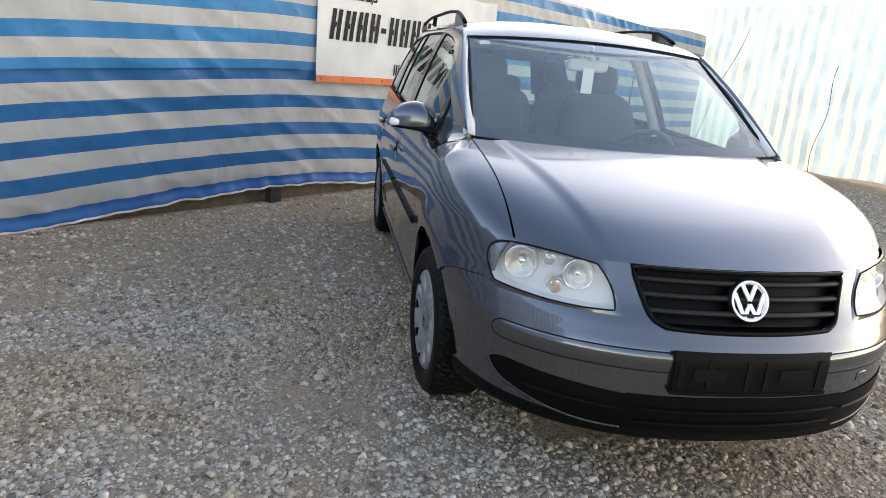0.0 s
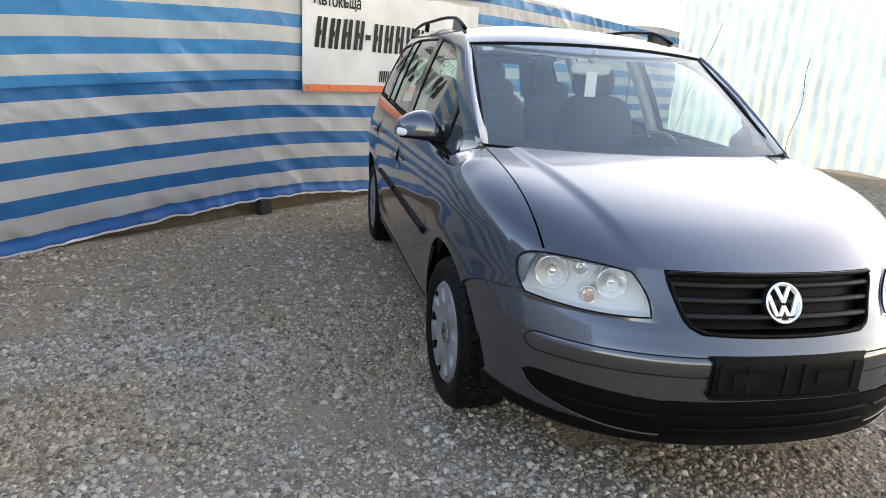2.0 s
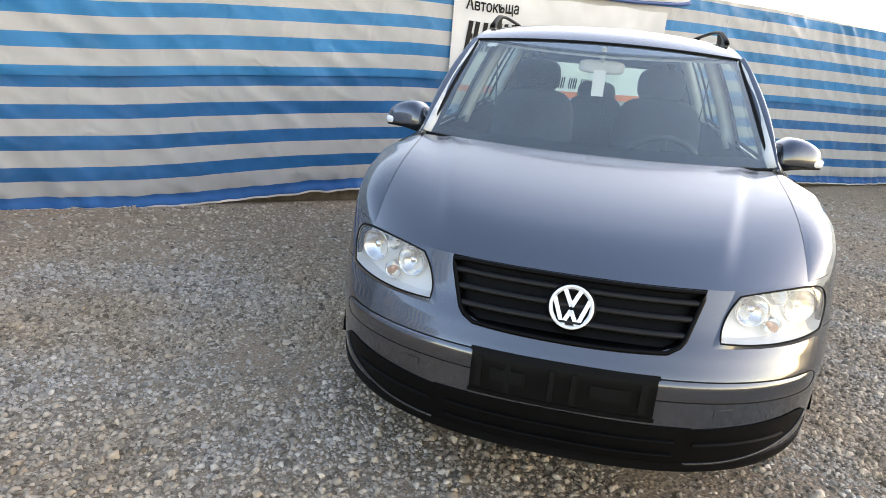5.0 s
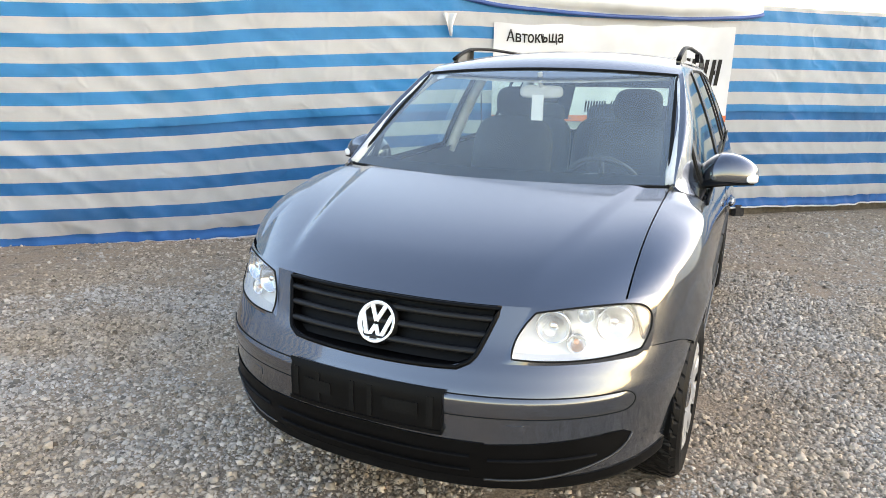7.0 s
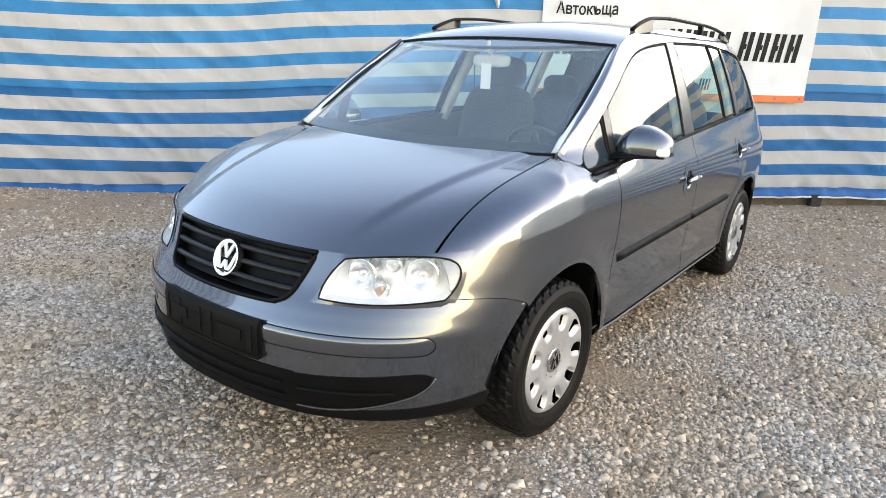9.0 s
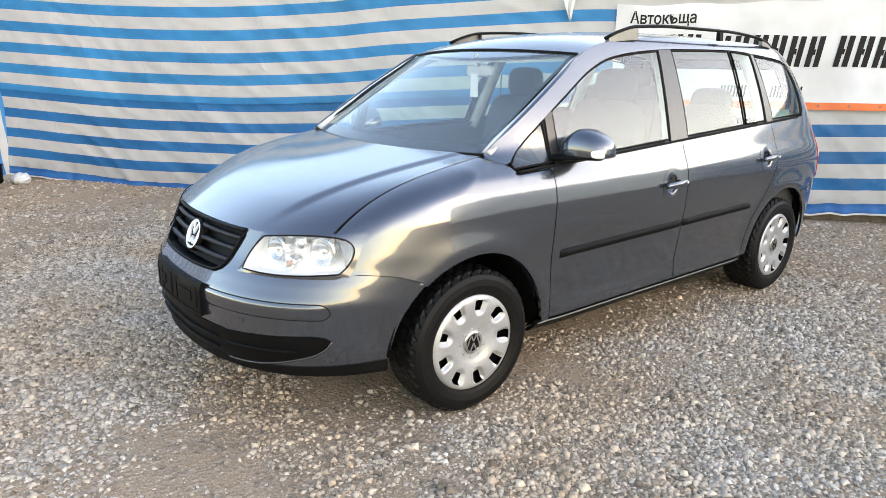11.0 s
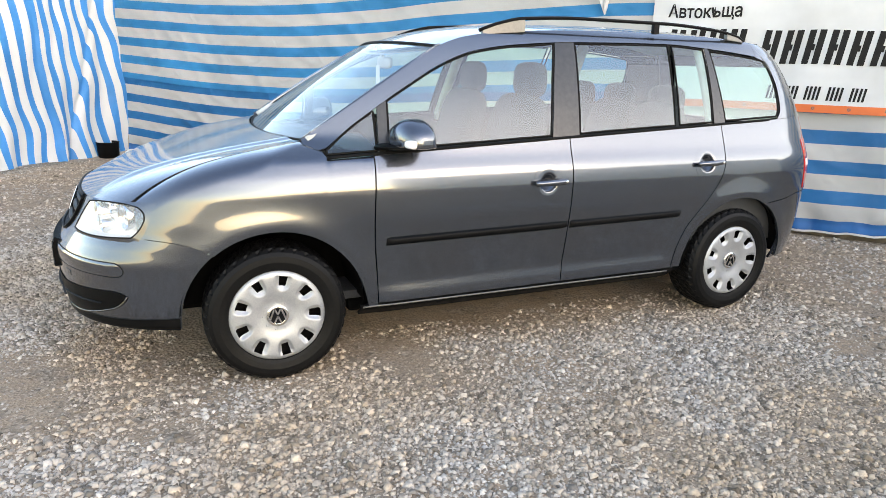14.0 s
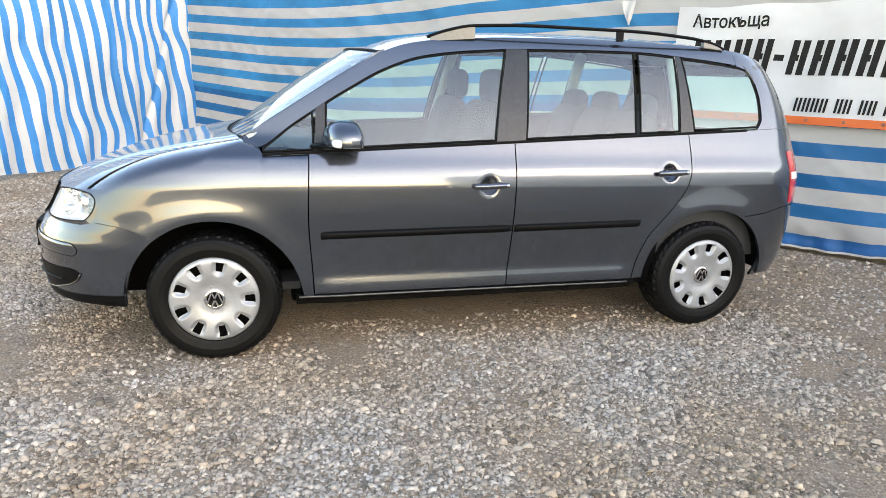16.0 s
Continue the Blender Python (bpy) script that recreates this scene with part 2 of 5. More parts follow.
def tarp(name, first, pitch, share, axis, blue=(0.001, 0.118, 0.29), white=(0.425, 0.42, 0.41), through_light=0.12):
    """Woven plastic sheet with printed stripes, a little light coming through it."""
    m = bpy.data.materials.new(name)
    m.use_nodes = True
    n, l, b = nodes_of(m)
    uv = n.new("ShaderNodeUVMap")
    sep = n.new("ShaderNodeSeparateXYZ")
    l.new(uv.outputs["UV"], sep.inputs["Vector"])
    wob = noise_node(m, 25, 2)
    v = math_node(m, "MULTIPLY_ADD", wob.outputs["Fac"], 0.004)
    l.new(sep.outputs[axis], v.node.inputs[2])
    ph = math_node(m, "FRACT", math_node(m, "DIVIDE", math_node(m, "SUBTRACT", v, first), pitch))
    is_blue = math_node(m, "LESS_THAN", ph, share)
    stain = noise_node(m, 1.7, 5)
    weave = noise_node(m, 260, 2)
    sb = ramp_node(m, stain.outputs["Fac"], [(0.3, tuple(c * 0.75 for c in blue)), (0.7, tuple(c * 1.15 for c in blue))])
    sw = ramp_node(m, stain.outputs["Fac"], [(0.3, tuple(c * 0.94 for c in white)), (0.7, white)])
    col = mix_node(m, is_blue, sw.outputs["Color"], sb.outputs["Color"])
    grain = ramp_node(m, weave.outputs["Fac"], [(0.3, (0.9, 0.9, 0.9)), (0.7, (1, 1, 1))])
    col = mix_node(m, 1.0, col, grain.outputs["Color"], "MULTIPLY")
    l.new(col, b.inputs["Base Color"])
    b.inputs["Roughness"].default_value = 0.42
    b.inputs["Specular IOR Level"].default_value = 0.2
    fold = noise_node(m, 1.6, 3.5, rough=0.5)
    fold.noise_type, fold.inputs["Distortion"].default_value = "RIDGED_MULTIFRACTAL", 0.5
    bw = bump_node(m, weave.outputs["Fac"], 0.15, 0.001)
    bf = bump_node(m, fold.outputs["Fac"], 0.85, 0.02)
    fine = noise_node(m, 5.5, 3.0, rough=0.5)
    fine.noise_type, fine.inputs["Distortion"].default_value = "RIDGED_MULTIFRACTAL", 0.9
    bc = bump_node(m, fine.outputs["Fac"], 0.9, 0.010)
    l.new(bf.outputs["Normal"], bc.inputs["Normal"])
    l.new(bc.outputs["Normal"], bw.inputs["Normal"])
    l.new(bw.outputs["Normal"], b.inputs["Normal"])
    tl = n.new("ShaderNodeBsdfTranslucent")
    mx = n.new("ShaderNodeMixShader")
    mx.inputs["Fac"].default_value = through_light
    l.new(col, tl.inputs["Color"])
    l.new(b.outputs["BSDF"], mx.inputs[1])
    l.new(tl.outputs["BSDF"], mx.inputs[2])
    l.new(mx.outputs["Shader"], n["Material Output"].inputs["Surface"])
    return m


TARP_LOW = tarp("striped_sheet_low", 0.223, 0.2295, 0.46, "Y")
TARP_HIGH = tarp("striped_sheet_high", 1.191, 0.2295, 0.46, "Y", blue=(0.003, 0.185, 0.39))
TARP_SIDE = tarp("striped_sheet_side", 0.05, 0.190, 0.46, "X", blue=(0.022, 0.22, 0.52), white=(0.56, 0.56, 0.56), through_light=0.15)
# far sheet: stripe colours paled to put the glare of its backlight into them
TARP_FAR = tarp("glare_pale_sheet", 0.05, 0.25, 0.46, "X", blue=(0.50, 0.66, 0.74), white=(0.76, 0.75, 0.72), through_light=0.52)
BANNER = speckled("banner_vinyl", (0.55, 0.555, 0.56), (0.63, 0.635, 0.64), 3, 0.45)
ORANGE = speckled("banner_orange", (0.68, 0.12, 0.025), (0.78, 0.15, 0.035), 5, 0.45)
INK = speckled("banner_ink", (0.008, 0.008, 0.008), (0.016, 0.015, 0.014), 20, 0.55, Specular_IOR_Level=0.15)
FLAP = speckled("white_sheet_edge", (0.55, 0.55, 0.54), (0.64, 0.64, 0.63), 4, 0.5)
HEM = speckled("hem_blue", (0.002, 0.085, 0.25), (0.004, 0.125, 0.34), 5, 0.5, bump=0.5, dist=0.006, Specular_IOR_Level=0.2)
FLAP_BLUE = speckled("blue_sheet_edge", (0.02, 0.07, 0.24), (0.03, 0.10, 0.30), 4, 0.5)
BOARD = speckled("weathered_board", (0.08, 0.062, 0.044), (0.16, 0.125, 0.09), 14, 0.85, bump=0.4, dist=0.004)
BRICK = speckled("dark_block", (0.02, 0.017, 0.015), (0.045, 0.038, 0.033), 30, 0.9, bump=0.4)


# ---- mesh helpers ----
def spline(pairs):
    """A smooth monotone curve through (x, y) pairs."""
    xs, ys = [p[0] for p in pairs], [p[1] for p in pairs]
    h = [b - a for a, b in zip(xs, xs[1:])]
    d = [(b - a) / k for a, b, k in zip(ys, ys[1:], h)]
    s = [d[0]] + [0.0 if a * b <= 0 else 2 * a * b / (a + b) for a, b in zip(d, d[1:])] + [d[-1]]

    def f(x):
        if x <= xs[0]:
            return ys[0]
        if x >= xs[-1]:
            return ys[-1]
        i = max(k for k in range(len(xs) - 1) if xs[k] <= x)
        t = (x - xs[i]) / h[i]
        return ((1 + 2 * t) * (1 - t) ** 2 * ys[i] + t * (1 - t) ** 2 * h[i] * s[i] + t * t * (3 - 2 * t) * ys[i + 1] + t * t * (t - 1) * h[i] * s[i + 1])
    return f


def lerp(a, b, t):
    return a + (b - a) * t


def step(a, b, x):
    t = min(1.0, max(0.0, (x - a) / (b - a)))
    return t * t * (3 - 2 * t)


def mesh_object(name, verts, faces, mat, parent=None, label="", smooth=True):
    me = bpy.data.meshes.new(name)
    me.from_pydata([tuple(v) for v in verts], [], faces)
    me.update()
    if smooth:
        me.polygons.foreach_set("use_smooth", [True] * len(me.polygons))
    for m in (mat if isinstance(mat, (list, tuple)) else [mat]):
        me.materials.append(m)
    ob = new(name, me)
    if parent is not None:
        ob.parent = parent
        if parent.type == "EMPTY":
            ob.matrix_parent_inverse = Matrix.Translation(-parent.location)
    if label:
        tagged(ob, label)
    return ob


def part(name, bm, mat, parent, label="", smooth=True):
    bm.verts.index_update()
    verts = [v.co.copy() for v in bm.verts]
    faces = [[v.index for v in f.verts] for f in bm.faces]
    bm.free()
    return mesh_object(name, verts, faces, mat, parent, label, smooth)


CORE = Vector((0.0, 2.2, 0.75))


def sheet(fn, nu, nv, lip=0.014, core=None, flip=False):
    """A curved panel fn(u, v), its rim folded inwards by lip. Returns verts and faces."""
    core = core or CORE
    pts = [[Vector(fn(i / nu, j / nv)) for j in range(nv + 1)] for i in range(nu + 1)]
    nrm = [[None] * (nv + 1) for _ in range(nu + 1)]
    total, mid = Vector(), Vector()
    for i in range(nu + 1):
        for j in range(nv + 1):
            a = pts[min(i + 1, nu)][j] - pts[max(i - 1, 0)][j]
            b = pts[i][min(j + 1, nv)] - pts[i][max(j - 1, 0)]
            c = a.cross(b)
            nrm[i][j] = c.normalized() if c.length > 1e-12 else Vector((0, 0, 0))
            total += nrm[i][j]
            mid += pts[i][j]
    mid /= (nu + 1) * (nv + 1)
    sign = 1.0 if total.dot(mid - core) >= 0 else -1.0
    if flip:
        sign = -sign
    verts, faces = [], []
    for i in range(nu + 1):
        verts += pts[i]
    k = nv + 1
    for i in range(nu):
        for j in range(nv):
            q = [i * k + j, (i + 1) * k + j, (i + 1) * k + j + 1, i * k + j + 1]
            faces.append(q if sign > 0 else q[::-1])
    if lip:
        ring = [(i, 0) for i in range(nu)] + [(nu, j) for j in range(nv)] + [(i, nv) for i in range(nu, 0, -1)] + [(0, j) for j in range(nv, 0, -1)]
        base = len(verts)
        for i, j in ring:
            verts.append(pts[i][j].copy())
        for i, j in ring:
            verts.append(pts[i][j] - nrm[i][j] * sign * lip)
        m = len(ring)
        for a in range(m):
            b = (a + 1) % m
            q = [base + a, base + m + a, base + m + b, base + b]
            faces.append(q if sign > 0 else q[::-1])
    return verts, faces


def panel(name, fn, nu, nv, mat, parent, label="", lip=0.014, core=None, flip=False):
    v, f = sheet(fn, nu, nv, lip, core, flip)
    return mesh_object(name, v, f, mat, parent, label)


def mirrored(fn):
    return lambda u, v: (lambda p: (-p[0], p[1], p[2]))(fn(u, v))


def both(name, fn, nu, nv, mat, parent, label="", lip=0.014):
    """The same panel on the two sides of the car: left, right."""
    return (panel(name, fn, nu, nv, mat, parent, label, lip), panel(name, mirrored(fn), nu, nv, mat, parent, label, lip))


def tube_data(pts, radius, sides=8, closed=False):
    pts = [Vector(p) for p in pts]
    n = len(pts)
    verts, faces = [], []
    ref = Vector((0, 0, 1))
    for i, p in enumerate(pts):
        a = pts[(i + 1) % n] if closed or i + 1 < n else p
        b = pts[i - 1] if closed or i > 0 else p
        t = (a - b).normalized()
        s = t.cross(ref)
        s = s.normalized() if s.length > 1e-4 else t.cross(Vector((0, 1, 0))).normalized()
        w = s.cross(t)
        r = radius(i / max(1, n - 1)) if callable(radius) else radius
        rs, rw = r if isinstance(r, tuple) else (r, r)
        for k in range(sides):
            ang = 2 * math.pi * (k + 0.5) / sides
            verts.append(p + s * math.cos(ang) * rs + w * math.sin(ang) * rw)
    rings = n if closed else n - 1
    for i in range(rings):
        for k in range(sides):
            j = (i + 1) % n
            faces.append([i * sides + k, i * sides + (k + 1) % sides, j * sides + (k + 1) % sides, j * sides + k])
    if not closed:
        faces.append(list(range(sides))[::-1])
        faces.append([(n - 1) * sides + k for k in range(sides)])
    return verts, faces


def tube(name, pts, radius, mat, parent, label="", sides=8, closed=False):
    v, f = tube_data(pts, radius, sides, closed)
    return mesh_object(name, v, f, mat, parent, label)


def pod_data(centre, size, power=(2.6, 2.6), nu=20, nv=12, warp=None):
    """A closed rounded form: an ellipsoid drawn towards a box."""
    def sgn(c, e):
        return math.copysign(abs(c) ** e, c)
    e1, e2 = 2 / power[0], 2 / power[1]
    verts, faces = [], []
    for j in range(nv + 1):
        la = -math.pi / 2 + math.pi * j / nv
        for i in range(nu):
            lo = 2 * math.pi * i / nu
            p = Vector((sgn(math.cos(la), e1) * sgn(math.cos(lo), e2), sgn(math.cos(la), e1) * sgn(math.sin(lo), e2), sgn(math.sin(la), e1)))
            if warp:
                p = warp(p)
            verts.append(Vector(centre) + Vector((p.x * size[0], p.y * size[1], p.z * size[2])))
    for j in range(nv):
        for i in range(nu):
            faces.append([j * nu + i, j * nu + (i + 1) % nu, (j + 1) * nu + (i + 1) % nu, (j + 1) * nu + i])
    return verts, faces


def pod(name, centre, size, mat, parent=None, label="", power=(3.5, 3.5), nu=24, nv=14, warp=None, turn=None):
    v, f = pod_data((0, 0, 0), size, power, nu, nv, warp)
    m = Matrix.Translation(centre) @ (turn or Matrix())
    return mesh_object(name, [m @ p for p in v], f, mat, parent, label)


def lathe_data(profile, sides, centre, axis="X", sign=1.0):
    """profile: (radius, along) pairs, turned about an axis through centre."""
    verts, faces = [], []
    c = Vector(centre)
    for r, a in profile:
        for k in range(sides):
            t = 2 * math.pi * k / sides
            u, w = r * math.cos(t), r * math.sin(t)
            verts.append(c + (Vector((a * sign, u, w)) if axis == "X" else Vector((u, a * sign, w)) if axis == "Y" else Vector((u, w, a * sign))))
    for i in range(len(profile) - 1):
        for k in range(sides):
            q = [i * sides + k, i * sides + (k + 1) % sides, (i + 1) * sides + (k + 1) % sides, (i + 1) * sides + k]
            faces.append(q)
    return verts, faces


def box_data(lo, hi, bevel=0.0):
    bm = bmesh.new()
    bmesh.ops.create_cube(bm, size=1.0)
    for v in bm.verts:
        v.co = Vector([lerp(a, b, c + 0.5) for a, b, c in zip(lo, hi, v.co)])
    if bevel:
        bmesh.ops.bevel(bm, geom=bm.edges[:], offset=bevel, segments=2, affect="EDGES", profile=0.5)
    return bm


# ---- ground ----
FENCE_O, FENCE_D = Vector((0, 6.074, 0)), Vector((0.7479, 0.6638, 0))
FENCE_N = Vector((0.6638, -0.7479, 0))


def ground_z(x, y):
    far = math.hypot(x - 1, y - 1)
    z = 0.012 * noise.noise(Vector((x * 0.7, y * 0.7, 1.7))) + 0.004 * noise.noise(Vector((x * 3.1, y * 3.1, 4.2)))
    z += 0.09 * step(2.5, 8.0, -x)
    return z - 0.004 * step(0, 6, far)


def build_ground():
    xs = [-3000, -600, -120, -40, -20] + [-12 + i * 0.2 for i in range(131)] + [20, 40, 120, 600, 3000]
    ys = [-3000, -600, -120, -40, -18] + [-9 + i * 0.2 for i in range(121)] + [22, 40, 120, 600, 3000]
    verts = [(x, y, ground_z(x, y) if abs(x) < 16 and abs(y) < 17 else 0.0) for x in xs for y in ys]
    k = len(ys)
    faces = [[i * k + j, (i + 1) * k + j, (i + 1) * k + j + 1, i * k + j + 1] for i in range(len(xs) - 1) for j in range(k - 1)]
    ob = mesh_object("ground", verts, faces, GRAVEL)
    tagged(ob, "grey crushed gravel yard with dusty patches", "ground", kind="structure")


build_ground()


def scatter_stones(name, label, seed, zones, shape, tri, squash, low, high):
    """Loose stones in one mesh: zones of (low corner, high corner, count, radius), thinned out in dusty patches."""
    rng = np.random.default_rng(seed)
    spots = []
    for lo, hi, count, size in zones:
        x, y = rng.uniform(lo[0], hi[0], count), rng.uniform(lo[1], hi[1], count)
        s = np.minimum(size * rng.lognormal(0, 0.42, count), 0.023)
        edge = np.minimum(np.minimum(x - lo[0], hi[0] - x), np.minimum(y - lo[1], hi[1] - y))
        spots.append(np.stack([x, y, s], 1)[rng.uniform(0, 0.9, count) < edge])
    spots = np.concatenate(spots)
    open_yard = spots[:, 0] * FENCE_N.x + (spots[:, 1] - FENCE_O.y) * FENCE_N.y > 0.02
    under_car = (abs(spots[:, 0]) < 0.45) & (spots[:, 1] > 0.5) & (spots[:, 1] < 4.0)
    spots = spots[open_yard & ~under_car]
    clump = np.array([noise.noise(Vector((x * 0.8, y * 0.8, 9.1))) + 0.6 * noise.noise(Vector((x * 3, y * 3, 2.1))) for x, y, s in spots])
    spots = spots[clump > rng.uniform(low, high, len(spots))]
    n, m = len(spots), len(shape)
    p = np.array(shape, float)[None] * rng.uniform(0.72, 1.2, (n, m, 1)) + rng.normal(0, 0.14, (n, m, 3))
    p[:, :, 2] *= rng.uniform(squash * 0.6, squash * 1.4, (n, 1))
    tilt, az = rng.uniform(-0.20, 0.20, n), rng.uniform(0, 6.283, n)
    ct, st, ca, sa = np.cos(tilt)[:, None], np.sin(tilt)[:, None], np.cos(az)[:, None], np.sin(az)[:, None]
    x, y, z = p[:, :, 0] * rng.uniform(0.75, 1.3, (n, 1)), p[:, :, 1], p[:, :, 2]
    x, z = x * ct - z * st, x * st + z * ct
    x, y = x * ca - y * sa, x * sa + y * ca
    p = np.stack([x, y, z], 2) * spots[:, 2][:, None, None]
    base = np.array([ground_z(a, b) for a, b, c in spots])
    p[:, :, 0] += spots[:, 0][:, None]
    p[:, :, 1] += spots[:, 1][:, None]
    p[:, :, 2] += (base + spots[:, 2] * rng.uniform(0.0, 0.3, n))[:, None]
    me = bpy.data.meshes.new(name)
    faces = (np.array(tri)[None] + m * np.arange(n)[:, None, None]).reshape(-1, 3)
    me.vertices.add(n * m)
    me.vertices.foreach_set("co", p.reshape(-1))
    me.loops.add(len(faces) * 3)
    me.loops.foreach_set("vertex_index", faces.reshape(-1))
    me.polygons.add(len(faces))
    me.polygons.foreach_set("loop_start", np.arange(0, len(faces) * 3, 3))
    me.update(calc_edges=True)
    me.materials.append(STONE)
    tagged(new(name, me), label, "gravel", kind="stuff")


def build_stones():
    chip = [(0.55, 0.05, 1), (-0.3, 0.5, 0.9), (-0.25, -0.5, 1), (0.55, -0.95, -0.4), (0.5, 0.95, -0.4), (-1.1, 0.0, -0.4)]
    chip_tri = [(0, 1, 2), (0, 4, 1), (1, 5, 2), (2, 3, 0), (0, 3, 4), (1, 4, 5), (2, 5, 3)]
    scatter_stones("gravel_stones", "loose angular grey gravel stones scattered over the yard", 7,
                   (((-3.6, -1.5), (1.3, 2.4), 90000, 0.0079), ((0.5, -1.5), (4.4, 4.4), 150000, 0.0079), ((-6.5, -2.6), (7.4, 8.4), 90000, 0.0098), ((-9, -5), (10, 13), 16000, 0.011)),
                   chip, chip_tri, 0.50, -0.62, 0.05)
    grit = [(0.0, 0.0, 1), (1, 0, -0.3), (0, 1, -0.3), (-1, 0, -0.3), (0, -1, -0.3)]
    grit_tri = [(0, 1, 2), (0, 2, 3), (0, 3, 4), (0, 4, 1)]
    scatter_stones("gravel_grit", "fine grey-brown grit between the larger gravel stones", 11,
                   (((-3.4, -1.4), (1.3, 2.2), 60000, 0.0046), ((0.5, -1.4), (4.2, 4.2), 95000, 0.0046), ((-5.5, -1.5), (6.4, 7.4), 70000, 0.0068)),
                   grit, grit_tri, 0.5, -1.0, -0.2)


build_stones()


# ---- striped sheet walls ----
def hung_sheet(name, label, mat, place, length, low, high, nu, nv, uv_of):
    """A hanging sheet place(s, h) over its length and height; uv_of gives the print's coordinates."""
    verts, faces, uvs = [], [], []
    for i in range(nu + 1):
        for j in range(nv + 1):
            s = length * i / nu
            h = lerp(low, high(s) if callable(high) else high, j / nv)
            verts.append(place(s, h))
            uvs.append(uv_of(s, h))
    k = nv + 1
    faces = [[i * k + j, (i + 1) * k + j, (i + 1) * k + j + 1, i * k + j + 1] for i in range(nu) for j in range(nv)]
    ob = mesh_object(name, verts, faces, mat)
    layer = ob.data.uv_layers.new(name="UVMap")
    for lp in ob.data.loops:
        layer.data[lp.index].uv = uvs[lp.vertex_index]
    tagged(ob, label, "tarpaulin", kind="structure")
    return ob


U0, U1 = -8.9, 8.75
hem_z = spline([(-8.9, 0.21), (-6.93, 0.10), (-4.94, 0.097), (-3.31, 0.205), (-2.18, 0.235), (-0.42, 0.172), (1.57, 0.21), (8.45, 0.10)])
seam_z = spline([(-8.9, 1.11), (-6.93, 1.003), (-6.2, 0.993), (-4.94, 1.034), (-4.11, 1.096), (-3.31, 1.139), (-2.18, 1.184), (-0.42, 1.172), (1.57, 1.209), (8.45, 1.165)])
stretch = spline([(-8.9, 1.0), (-6.9, 1.012), (-4.1, 1.03), (-2.18, 1.053), (1.57, 1.096), (8.45, 1.13)])
top_z = spline([(-8.9, 2.5), (-2.4, 2.42), (1.0, 2.34), (3.0, 2.34), (5.2, 2.305), (7.8, 2.42), (8.75, 2.42)])


def fence_height(u, v):
    if v < 0.993:
        return hem_z(u) + (v - 0.105) * (seam_z(u) - hem_z(u)) / 0.888
    return seam_z(u) + (v - 0.993) * stretch(u)


def fence_point(u, v, out):
    """Place on the long wall: u along it, v up the sheet, out towards the yard."""
    w = 0.030 * noise.noise(Vector((u * 0.9, v * 0.8, 3.0))) + 0.012 * noise.noise(Vector((u * 2.7 + v * 1.5, v * 2.2, 8.0)))
    w += 0.034 * (0.5 - abs(noise.noise(Vector((u * 3.2 + v * 3.4, v * 1.6 - u * 0.8, 1.0))))) + 0.008 * noise.noise(Vector((u * 7.0 - v * 8.0, v * 5.0 + u * 2.0, 7.0)))
    w += 0.02 * step(0.4, 0.05, v) * noise.noise(Vector((u * 3.5, 0.3, 5.0))) + 0.035 * step(0.22, 0.045, v) * noise.noise(Vector((u * 9.0, v * 2.0, 2.0)))
    w += 0.035 * step(0.075, 0.02, v) * (0.7 + 0.6 * noise.noise(Vector((u * 1.7, 0.0, 4.0))))
    w *= 1.0 - 0.6 * step(-2.5, -1.9, u) * step(1.4, 0.9, u) * step(0.7, 1.0, v)
    sag = 0.012 * math.sin(u * 2.1) * step(0.3, 0.0, v) + 0.006 * noise.noise(Vector((u * 1.3, v * 2.0, 6.5))) + 0.014 * step(0.2, 0.045, v) * noise.noise(Vector((u * 6.0, 0.0, 9.0)))
    p = FENCE_O + FENCE_D * u + FENCE_N * (out + w)
    return (p.x, p.y, fence_height(u, v) + sag)


hung_sheet("wall_lower_sheet", "blue and white striped plastic tarpaulin along the yard, creased", TARP_LOW,
           lambda s, h: fence_point(U0 + s, h, 0.0), U1 - U0, 0.004, 1.015, 620, 60, lambda s, h: (s, h))
hung_sheet("wall_upper_sheet", "blue and white striped plastic tarpaulin, upper width, overlapping the lower", TARP_HIGH,
           lambda s, h: fence_point(U0 + s, h, 0.026), U1 - U0, 0.994, lambda s: 0.993 + (top_z(U0 + s) - seam_z(U0 + s)) / stretch(U0 + s), 420, 56, lambda s, h: (s, h))

hung_sheet("hem_strip", "bright blue folded hem along the foot of the tarpaulin", HEM,
           lambda s, h: fence_point(U0 + s, h, 0.012), U1 - U0, 0.012, 0.098, 620, 8, lambda s, h: (s, h))
hung_sheet("hem_piping", "thin white lower edge of the tarpaulin's hem", FLAP,
           lambda s, h: fence_point(U0 + s, h, 0.020), U1 - U0, 0.000, 0.016, 620, 2, lambda s, h: (s, h))


